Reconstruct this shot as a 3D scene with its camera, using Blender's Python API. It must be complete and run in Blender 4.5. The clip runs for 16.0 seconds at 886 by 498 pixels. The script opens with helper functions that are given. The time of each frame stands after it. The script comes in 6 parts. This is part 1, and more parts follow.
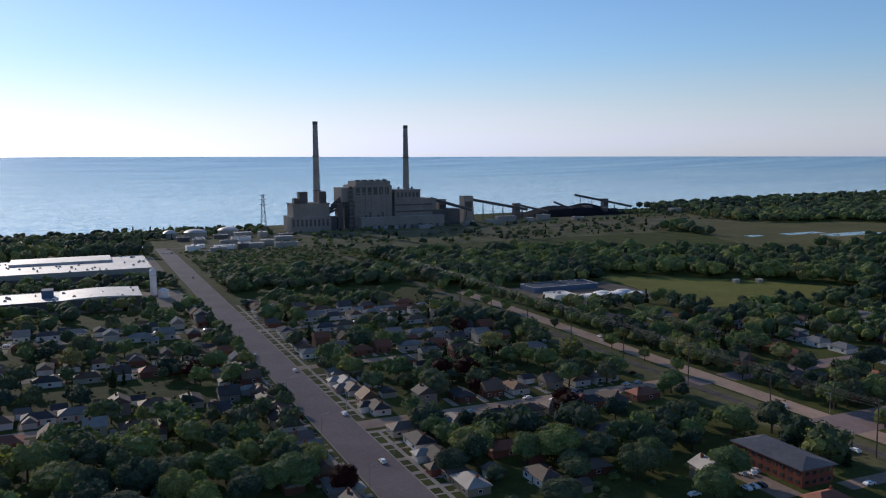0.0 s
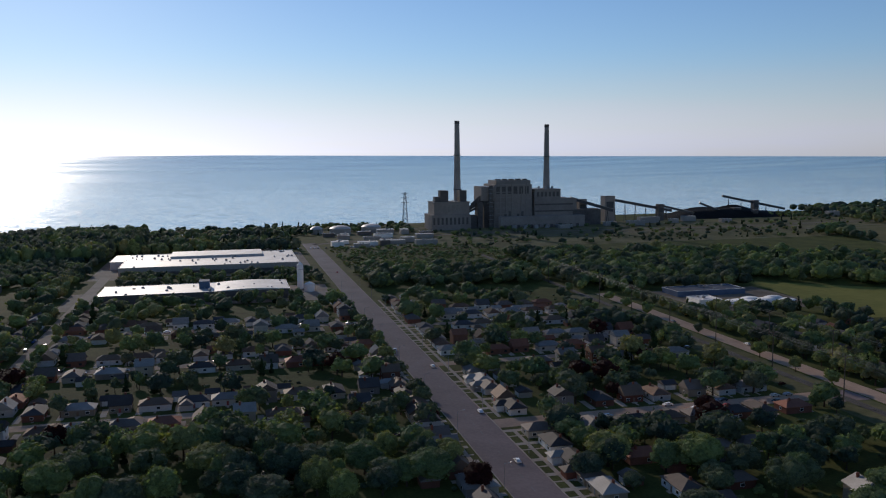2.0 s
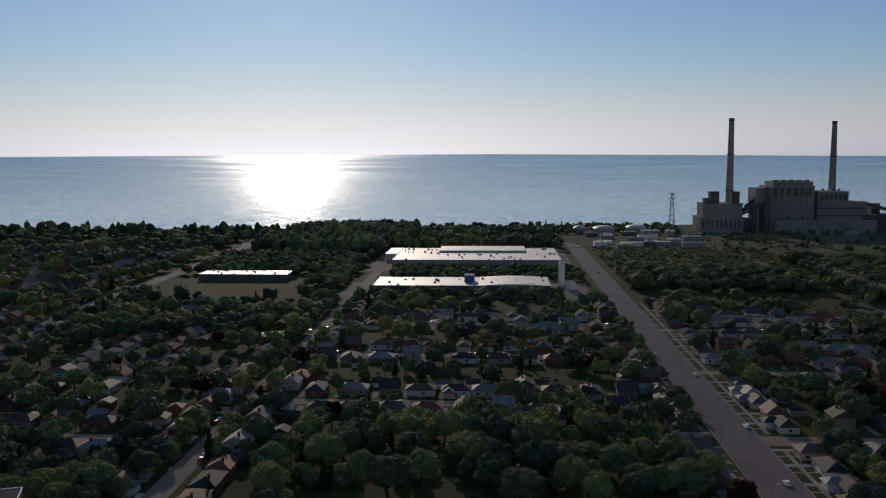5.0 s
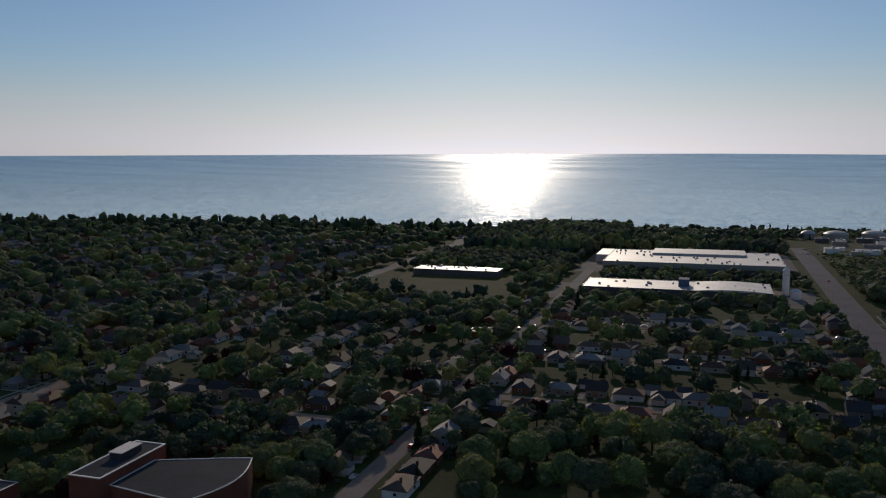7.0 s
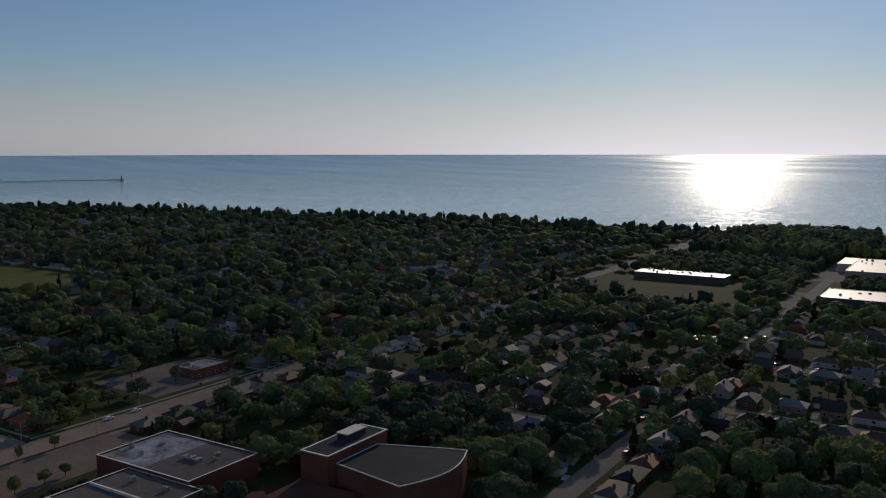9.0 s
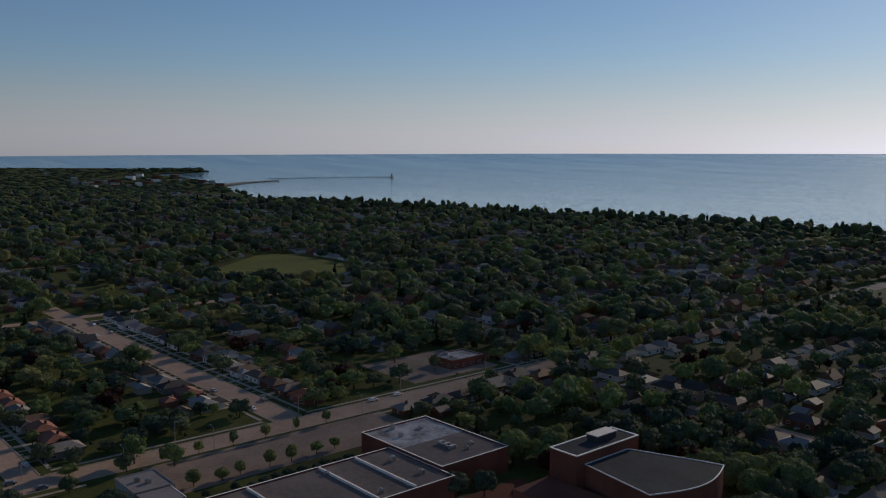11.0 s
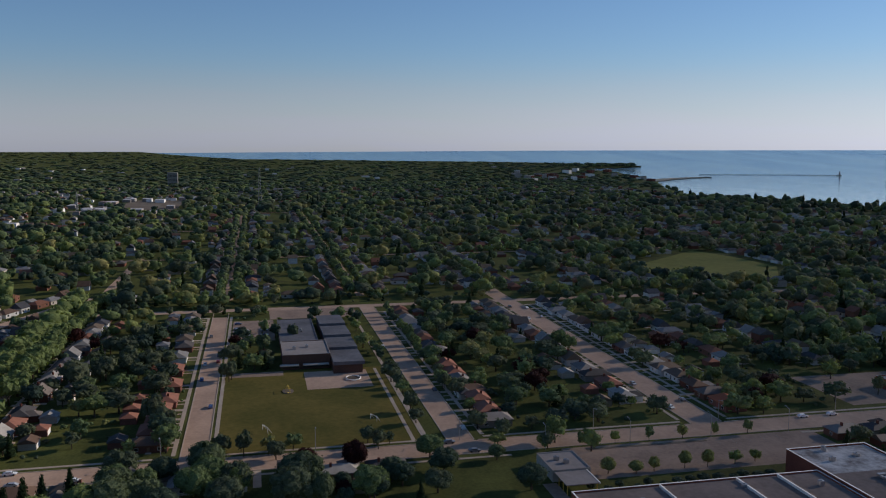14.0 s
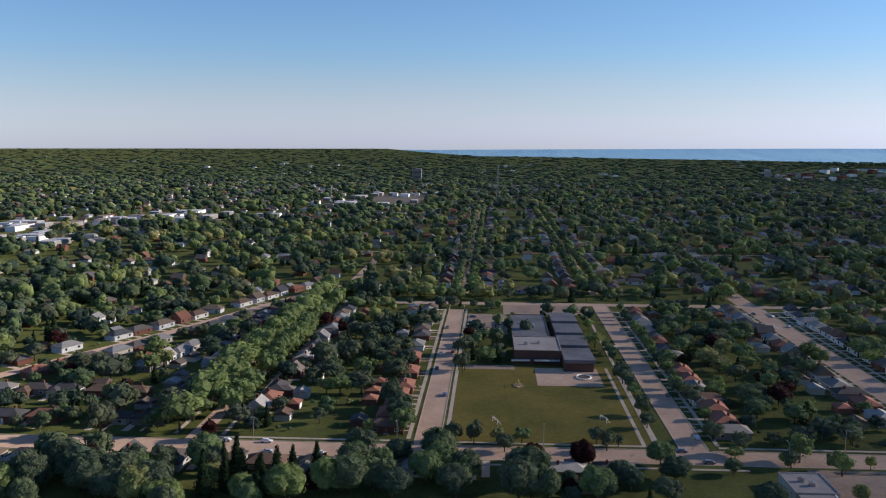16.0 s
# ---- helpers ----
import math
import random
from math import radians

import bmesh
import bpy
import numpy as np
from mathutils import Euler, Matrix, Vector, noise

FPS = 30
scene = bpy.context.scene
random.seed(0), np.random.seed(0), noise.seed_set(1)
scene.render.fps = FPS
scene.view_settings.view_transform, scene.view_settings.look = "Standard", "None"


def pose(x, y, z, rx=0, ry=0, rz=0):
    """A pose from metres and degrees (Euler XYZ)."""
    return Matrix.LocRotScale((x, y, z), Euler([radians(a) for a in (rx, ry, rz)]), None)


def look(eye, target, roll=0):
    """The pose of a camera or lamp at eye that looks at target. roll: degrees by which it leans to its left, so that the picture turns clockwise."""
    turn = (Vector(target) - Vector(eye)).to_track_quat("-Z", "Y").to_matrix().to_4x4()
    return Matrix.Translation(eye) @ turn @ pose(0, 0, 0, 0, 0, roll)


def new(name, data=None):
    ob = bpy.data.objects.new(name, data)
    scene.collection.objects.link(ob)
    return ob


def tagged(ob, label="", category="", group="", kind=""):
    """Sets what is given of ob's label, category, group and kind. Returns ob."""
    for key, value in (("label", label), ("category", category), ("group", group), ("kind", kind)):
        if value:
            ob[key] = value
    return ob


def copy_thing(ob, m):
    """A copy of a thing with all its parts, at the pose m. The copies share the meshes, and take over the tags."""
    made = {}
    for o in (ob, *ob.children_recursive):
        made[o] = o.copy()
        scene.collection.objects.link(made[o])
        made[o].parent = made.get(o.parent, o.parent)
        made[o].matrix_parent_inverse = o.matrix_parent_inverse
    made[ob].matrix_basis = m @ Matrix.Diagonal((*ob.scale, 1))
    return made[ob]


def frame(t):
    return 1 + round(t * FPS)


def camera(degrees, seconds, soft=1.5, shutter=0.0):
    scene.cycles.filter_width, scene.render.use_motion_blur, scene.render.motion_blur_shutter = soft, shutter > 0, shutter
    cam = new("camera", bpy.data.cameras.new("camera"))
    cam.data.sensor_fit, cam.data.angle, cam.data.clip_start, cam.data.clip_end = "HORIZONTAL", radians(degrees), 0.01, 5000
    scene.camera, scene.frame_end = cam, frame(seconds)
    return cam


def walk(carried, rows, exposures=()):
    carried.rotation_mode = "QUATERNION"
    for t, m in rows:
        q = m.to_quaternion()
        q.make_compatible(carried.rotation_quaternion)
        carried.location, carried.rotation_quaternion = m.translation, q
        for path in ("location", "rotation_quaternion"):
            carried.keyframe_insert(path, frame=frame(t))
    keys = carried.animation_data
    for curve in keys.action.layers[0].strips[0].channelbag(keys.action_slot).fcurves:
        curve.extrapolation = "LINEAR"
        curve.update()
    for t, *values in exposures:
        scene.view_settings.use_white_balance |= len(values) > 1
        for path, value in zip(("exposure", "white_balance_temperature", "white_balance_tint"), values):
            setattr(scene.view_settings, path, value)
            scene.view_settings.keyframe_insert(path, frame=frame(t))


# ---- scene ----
# The drone hovers in one spot 112 m over the suburb and pans from the lake to the land.
# World: +y towards the lake, -x towards the town, streets along x and y.
EYE = 112.0
cam = camera(54.72, 16.0, soft=1.15)
PAN = [
    (0.0, -23.43, -6.45, 0.51),
    (0.5, -20.60, -6.46, 0.53),
    (1.0, -18.65, -6.47, 0.48),
    (1.5, -16.78, -6.46, 0.50),
    (2.0, -14.09, -6.43, 0.42),
    (2.5, -11.79, -6.43, 0.42),
    (3.0, -8.97, -6.43, 0.40),
    (3.5, -6.16, -6.40, 0.38),
    (4.0, -3.10, -6.40, 0.36),
    (6.5, 13.97, -6.39, 0.23),
    (7.0, 17.55, -6.39, 0.19),
    (7.5, 20.59, -6.38, 0.18),
    (8.0, 23.36, -6.37, 0.14),
    (8.5, 27.82, -6.37, 0.06),
    (9.0, 32.27, -6.37, 0.01),
    (11.5, 54.02, -6.49, -0.02),
    (12.0, 58.87, -6.56, -0.04),
    (12.5, 63.62, -6.61, -0.06),
    (13.0, 68.41, -6.67, -0.07),
    (13.5, 73.38, -6.71, -0.10),
    (14.0, 77.59, -6.76, -0.12),
    (14.5, 82.07, -6.81, -0.21),
    (15.0, 85.84, -6.85, -0.23),
    (15.5, 89.58, -6.94, -0.19),
    (16.0, 93.33, -6.98, -0.22),
]
EXPOSURES = [(0, 0.1, 5400, 14), (1, -0.04, 5450, 14), (2, -0.2, 5500, 14), (4, -0.5, 5750, 14), (7, -0.74, 5850, 14), (9, -0.84, 5850, 14), (11.5, -0.64, 5700, 14), (12.5, -0.48, 5600, 14), (14.5, -0.07, 5400, 14), (16, 0.36, 5300, 14)]
walk(cam, [(t, pose(0, 0, EYE, 90 + pitch, lean, yaw)) for t, yaw, pitch, lean in PAN], EXPOSURES)

# ---- sky and sun ----
SUN_YAW, SUN_UP = 13.4, 21.0
world = bpy.data.worlds.new("sky")
scene.world = world
world.use_nodes = True
wn, wl = world.node_tree.nodes, world.node_tree.links
sky = wn.new("ShaderNodeTexSky")
sky.sky_type, sky.sun_disc = "NISHITA", False
sky.sun_elevation, sky.sun_rotation = radians(SUN_UP), radians(-SUN_YAW)
sky.altitude, sky.air_density, sky.dust_density, sky.ozone_density = 100, 1.0, 0.15, 3.0
wn["Background"].inputs["Strength"].default_value = 0.085
# low haze: near the horizon the sky loses its colour
coord = wn.new("ShaderNodeTexCoord")
split = wn.new("ShaderNodeSeparateXYZ")
wl.new(coord.outputs["Generated"], split.inputs[0])
low = wn.new("ShaderNodeMapRange")
low.interpolation_type = "SMOOTHSTEP"
for key, value in (("From Min", 0.0), ("From Max", 0.12), ("To Min", 0.85), ("To Max", 0.0)):
    low.inputs[key].default_value = value
wl.new(split.outputs["Z"], low.inputs["Value"])
grey = wn.new("ShaderNodeRGBToBW")
wl.new(sky.outputs["Color"], grey.inputs[0])
tint = wn.new("ShaderNodeMix")
tint.data_type, tint.blend_type = "RGBA", "MULTIPLY"
tint.inputs[0].default_value, tint.inputs[7].default_value = 1.0, (1.05, 1.0, 0.98, 1)
wl.new(grey.outputs[0], tint.inputs[6])
hazy = wn.new("ShaderNodeMix")
hazy.data_type = "RGBA"
stretch = wn.new("ShaderNodeMapping")
stretch.inputs["Scale"].default_value = (2.2, 2.2, 26.0)
wl.new(coord.outputs["Generated"], stretch.inputs["Vector"])
veil = wn.new("ShaderNodeTexNoise")
veil.inputs["Scale"].default_value, veil.inputs["Detail"].default_value, veil.inputs["Roughness"].default_value = 1.6, 4, 0.55
wl.new(stretch.outputs[0], veil.inputs["Vector"])
soft = wn.new("ShaderNodeMapRange")
for key, value in (("From Min", 0.35), ("From Max", 0.7), ("To Min", 0.85), ("To Max", 1.18)):
    soft.inputs[key].default_value = value
wl.new(veil.outputs["Fac"], soft.inputs["Value"])
amount = wn.new("ShaderNodeMath")
amount.operation, amount.use_clamp = "MULTIPLY", True
wl.new(low.outputs[0], amount.inputs[0])
wl.new(soft.outputs[0], amount.inputs[1])
wl.new(amount.outputs[0], hazy.inputs[0])
wl.new(sky.outputs["Color"], hazy.inputs[6])
wl.new(tint.outputs[2], hazy.inputs[7])
wl.new(hazy.outputs[2], wn["Background"].inputs["Color"])
sun = new("sun", bpy.data.lights.new("sun", "SUN"))
sun.data.energy, sun.data.angle, sun.data.color = 5.0, radians(0.6), (1.0, 0.815, 0.57)
sun_to = Vector((-math.sin(radians(SUN_YAW)) * math.cos(radians(SUN_UP)), math.cos(radians(SUN_YAW)) * math.cos(radians(SUN_UP)), math.sin(radians(SUN_UP))))
sun.matrix_world = look(sun_to * 900, (0, 0, 0))

# ---- materials ----


def shader(name, rough=0.8, metal=0.0, spec=0.3):
    m = bpy.data.materials.new(name)
    m.use_nodes = True
    n, l = m.node_tree.nodes, m.node_tree.links
    b = n["Principled BSDF"]
    b.inputs["Roughness"].default_value, b.inputs["Metallic"].default_value = rough, metal
    b.inputs["Specular IOR Level"].default_value = spec if rough < 0.7 else 0.035
    b.inputs["Diffuse Roughness"].default_value = 1.0 if rough >= 0.7 else 0.0
    return m, n, l, b


def noise_fac(n, l, scale, detail=4.0, where="Object", rough=0.6):
    co = n.new("ShaderNodeTexCoord")
    geo = n.new("ShaderNodeNewGeometry")
    t = n.new("ShaderNodeTexNoise")
    t.inputs["Scale"].default_value, t.inputs["Detail"].default_value, t.inputs["Roughness"].default_value = scale, detail, rough
    l.new(co.outputs["Object"] if where == "Object" else geo.outputs["Position"], t.inputs["Vector"])
    return t.outputs["Fac"]


def ramp(n, l, fac, stops):
    r = n.new("ShaderNodeValToRGB")
    e = r.color_ramp.elements
    while len(e) < len(stops):
        e.new(0.5)
    for k, (p, c) in zip(e, stops):
        k.position, k.color = p, (*c, 1)
    l.new(fac, r.inputs["Fac"])
    return r.outputs["Color"]


def mix(n, l, a, b, fac, kind="MIX"):
    m = n.new("ShaderNodeMix")
    m.data_type, m.blend_type = "RGBA", kind
    for sock, v in ((m.inputs[6], a), (m.inputs[7], b), (m.inputs[0], fac)):
        if isinstance(v, (int, float)):
            sock.default_value = v
        elif isinstance(v, tuple):
            sock.default_value = (*v, 1)
        else:
            l.new(v, sock)
    return m.outputs[2]


def surface(name, light, dark, big=0.08, small=1.5, rough=0.85, metal=0.0, spec=0.25, bump=0.0, world_space=True, jitter=None):
    """Two scales of mottling between two tones; jitter: per-object tones picked by the object's random number."""
    m, n, l, b = shader(name, rough, metal, spec)
    where = "World" if world_space else "Object"
    f1, f2 = noise_fac(n, l, big, 3, where), noise_fac(n, l, small, 4, where)
    both = n.new("ShaderNodeMath")
    both.operation = "MULTIPLY_ADD"
    l.new(f1, both.inputs[0])
    both.inputs[1].default_value = 0.6
    half = n.new("ShaderNodeMath")
    half.operation = "MULTIPLY"
    l.new(f2, half.inputs[0])
    half.inputs[1].default_value = 0.4
    l.new(half.outputs[0], both.inputs[2])
    col = ramp(n, l, both.outputs[0], [(0.36, dark), (0.62, light)])
    if jitter:
        info = n.new("ShaderNodeObjectInfo")
        tone = ramp(n, l, info.outputs["Random"], [((i + 0.0) / len(jitter), c) for i, c in enumerate(jitter)])
        tone.node.color_ramp.interpolation = "CONSTANT"
        col = mix(n, l, tone, col, 1.0, "MULTIPLY")
    l.new(col, b.inputs["Base Color"])
    if bump:
        bm_ = n.new("ShaderNodeBump")
        bm_.inputs["Strength"].default_value, bm_.inputs["Distance"].default_value = bump, 0.05
        l.new(f2, bm_.inputs["Height"])
        l.new(bm_.outputs["Normal"], b.inputs["Normal"])
    return m


def leaf_material(name, tones, attribute=True):
    """Leaves: matt, lit through from behind; the tone of each tree by its own number, each clump a little different,
    self-shadow between tufts in the colour.
    """
    m, n, l, b = shader(name, 0.75, 0, 0.05)
    if attribute:
        a = n.new("ShaderNodeAttribute")
        a.attribute_name = "tree_tone"
        base = a.outputs["Fac"]
    else:
        base = n.new("ShaderNodeObjectInfo").outputs["Random"]
    col = ramp(n, l, base, [(i / (len(tones) - 1), c) for i, c in enumerate(tones)])
    isl = n.new("ShaderNodeNewGeometry").outputs["Random Per Island"]
    tone = ramp(n, l, isl, [(0, (0.72, 0.74, 0.76)), (1, (1.28, 1.26, 1.16))])
    col = mix(n, l, col, tone, 1.0, "MULTIPLY")
    tufts = noise_fac(n, l, 1.1, 5, "World", 0.75)
    # self-shadow painted in: gaps between tufts darker, their tops paler
    col = mix(n, l, col, ramp(n, l, tufts, [(0.33, (0.7, 0.72, 0.72)), (0.5, (1, 1, 1)), (0.66, (1.32, 1.3, 1.18))]), 1.0, "MULTIPLY")
    relief = n.new("ShaderNodeBump")
    relief.inputs["Strength"].default_value, relief.inputs["Distance"].default_value = 0.8, 0.9
    l.new(tufts, relief.inputs["Height"])
    l.new(relief.outputs["Normal"], b.inputs["Normal"])
    l.new(col, b.inputs["Base Color"])
    tr = n.new("ShaderNodeBsdfTranslucent")
    l.new(mix(n, l, col, (1.6, 1.7, 0.6), 1.0, "MULTIPLY"), tr.inputs["Color"])
    ms = n.new("ShaderNodeMixShader")
    ms.inputs[0].default_value = 0.13
    l.new(b.outputs[0], ms.inputs[1])
    l.new(tr.outputs[0], ms.inputs[2])
    l.new(ms.outputs[0], n["Material Output"].inputs["Surface"])
    return m


GREENS = [(0.051, 0.073, 0.058), (0.077, 0.105, 0.067), (0.11, 0.12, 0.075), (0.113, 0.152, 0.075), (0.151, 0.191, 0.078), (0.205, 0.24, 0.082), (0.244, 0.226, 0.094)]
M_leaf = leaf_material("leaves", GREENS)
M_leaf_red = leaf_material("copper_leaves", [(0.030, 0.012, 0.014), (0.045, 0.016, 0.015)], attribute=False)
M_needle = leaf_material("needles", [(0.018, 0.030, 0.016), (0.026, 0.042, 0.018)], attribute=False)
M_bark = surface("bark", (0.10, 0.075, 0.055), (0.05, 0.038, 0.03), 0.5, 4, 0.95)
M_asphalt = surface("asphalt", (0.34, 0.245, 0.215), (0.24, 0.175, 0.155), 0.04, 0.6, 0.85)
M_concrete_road = surface("concrete_road", (0.54, 0.372, 0.262), (0.385, 0.264, 0.19), 0.05, 0.5, 0.9)
M_concrete = surface("concrete", (0.52, 0.42, 0.325), (0.40, 0.32, 0.25), 0.1, 1.0, 0.9)
M_lot = surface("parking_asphalt", (0.39, 0.278, 0.205), (0.24, 0.174, 0.134), 0.06, 0.6, 0.9)
M_paint = surface("road_paint", (0.34, 0.32, 0.29), (0.2, 0.19, 0.17), 0.3, 2, 0.7)
M_lawn = surface("lawn", (0.112, 0.118, 0.032), (0.050, 0.056, 0.018), 0.06, 0.8, 0.95, 0, 0.05)
M_field = surface("playing_field", (0.165, 0.128, 0.034), (0.088, 0.084, 0.021), 0.035, 0.4, 0.95)
M_meadow = surface("meadow", (0.235, 0.215, 0.055), (0.150, 0.150, 0.036), 0.012, 0.15, 0.95)
M_marsh = surface("marsh_grass", (0.19, 0.155, 0.07), (0.10, 0.105, 0.04), 0.008, 0.1, 0.95)
M_rough = surface("rough_grass", (0.20, 0.172, 0.085), (0.085, 0.088, 0.036), 0.02, 0.2, 0.95)
M_dirt = surface("bare_earth", (0.24, 0.19, 0.14), (0.15, 0.12, 0.09), 0.05, 0.5, 0.95)
M_ballast = surface("rail_ballast", (0.17, 0.145, 0.12), (0.10, 0.085, 0.07), 0.1, 1.5, 0.95)
M_steel = surface("steel", (0.35, 0.35, 0.36), (0.22, 0.22, 0.23), 0.3, 2, 0.45, 0.7)
M_dark_steel = surface("dark_steel", (0.10, 0.10, 0.105), (0.06, 0.06, 0.065), 0.2, 1, 0.6, 0.3)
M_coal = surface("coal", (0.022, 0.022, 0.024), (0.012, 0.012, 0.014), 0.05, 0.5, 0.8)
M_sand = surface("sand", (0.45, 0.38, 0.28), (0.32, 0.27, 0.20), 0.05, 0.5, 0.95)
M_white_roof = surface("white_membrane_roof", (0.56, 0.52, 0.49), (0.38, 0.35, 0.33), 0.04, 0.3, 0.5, 0, 0.25)
M_grey_roof = surface("gravel_roof", (0.30, 0.228, 0.19), (0.19, 0.145, 0.122), 0.05, 0.5, 0.9)
M_dark_roof = surface("dark_felt_roof", (0.085, 0.082, 0.085), (0.05, 0.049, 0.052), 0.08, 0.8, 0.8)
M_patch_roof = surface("weathered_roof", (0.66, 0.61, 0.56), (0.22, 0.185, 0.165), 0.14, 0.6, 0.8)
M_slope_roof = surface("slate_grey_roof", (0.185, 0.18, 0.19), (0.115, 0.112, 0.12), 0.06, 0.6, 0.9)
M_trim = surface("pale_metal_edge", (0.75, 0.72, 0.68), (0.6, 0.58, 0.54), 0.2, 1, 0.4)
M_brick = surface("red_brick", (0.25, 0.095, 0.062), (0.15, 0.058, 0.042), 0.1, 2, 0.9)
M_brick_dark = surface("brown_brick", (0.145, 0.085, 0.065), (0.09, 0.055, 0.045), 0.1, 2, 0.9)
M_school_roof = surface("pale_gravel_roof", (0.36, 0.31, 0.28), (0.27, 0.235, 0.21), 0.06, 0.5, 0.9)
M_plant = surface("plant_cladding", (0.390, 0.338, 0.293), (0.286, 0.247, 0.221), 0.03, 0.3, 0.8)
M_plant_dark = surface("plant_louvres", (0.182, 0.163, 0.150), (0.117, 0.104, 0.098), 0.05, 0.4, 0.8)
M_plant_band = surface("plant_band", (0.36, 0.32, 0.28), (0.28, 0.25, 0.22), 0.05, 0.4, 0.8)
M_stack = surface("stack_concrete", (0.429, 0.390, 0.351), (0.299, 0.273, 0.254), 0.02, 0.2, 0.9)
M_block = surface("pale_block_wall", (0.42, 0.39, 0.35), (0.32, 0.29, 0.26), 0.06, 0.6, 0.85)
M_white = surface("white_paint", (0.78, 0.76, 0.72), (0.62, 0.60, 0.57), 0.1, 1, 0.6)
M_blue = surface("blue_cladding", (0.12, 0.17, 0.26), (0.09, 0.12, 0.19), 0.1, 0.8, 0.7)
M_wood = surface("weathered_timber", (0.16, 0.125, 0.095), (0.10, 0.08, 0.06), 0.4, 3, 0.9)
M_door = surface("door_paint", (0.9, 0.9, 0.9), (0.7, 0.7, 0.7), 0.5, 3, 0.6, jitter=[(0.4, 0.1, 0.08), (0.7, 0.7, 0.68), (0.1, 0.12, 0.15), (0.25, 0.16, 0.1)])
M_wall = surface("house_siding", (1, 1, 1), (0.82, 0.80, 0.78), 0.15, 2, 0.8, jitter=[(0.64, 0.62, 0.58), (0.16, 0.068, 0.048), (0.46, 0.41, 0.33), (0.70, 0.69, 0.66), (0.24, 0.22, 0.20), (0.17, 0.085, 0.06), (0.52, 0.50, 0.47), (0.28, 0.235, 0.175)])
M_roof = surface("asphalt_shingles", (1, 1, 1), (0.74, 0.73, 0.72), 0.2, 2.5, 0.68, 0, 0.05, jitter=[(0.235, 0.212, 0.194), (0.115, 0.095, 0.083), (0.175, 0.148, 0.130), (0.088, 0.082, 0.082), (0.16, 0.105, 0.075), (0.34, 0.315, 0.29), (0.075, 0.068, 0.065), (0.17, 0.125, 0.092)])
M_roof_red = surface("red_brown_shingles", (0.27, 0.125, 0.085), (0.19, 0.088, 0.062), 0.2, 2.5, 0.68, 0, 0.05)
M_roof_orange = surface("orange_shingles", (0.42, 0.135, 0.065), (0.30, 0.10, 0.05), 0.2, 2.5, 0.68, 0, 0.05)
M_wall_brick = surface("brick_wall", (0.27, 0.12, 0.085), (0.18, 0.08, 0.06), 0.2, 2.5, 0.9)
M_car = surface("car_paint", (1, 1, 1), (0.92, 0.92, 0.92), 0.5, 2, 0.25, 0, 0.6, jitter=[(0.75, 0.75, 0.75), (0.05, 0.05, 0.055), (0.35, 0.36, 0.38), (0.30, 0.035, 0.03), (0.06, 0.09, 0.2), (0.62, 0.61, 0.58), (0.13, 0.13, 0.14)])
M_rubber = surface("rubber", (0.03, 0.03, 0.03), (0.02, 0.02, 0.02), 1, 8, 0.9)
M_yellow = surface("yellow_plastic_and_lit_posts", (0.6, 0.42, 0.06), (0.5, 0.34, 0.05), 0.5, 3, 0.5)


def glass_material():
    m, n, l, b = shader("window_glass", 0.08, 0, 0.8)
    b.inputs["Base Color"].default_value = (0.03, 0.035, 0.04, 1)
    return m


M_glass = glass_material()


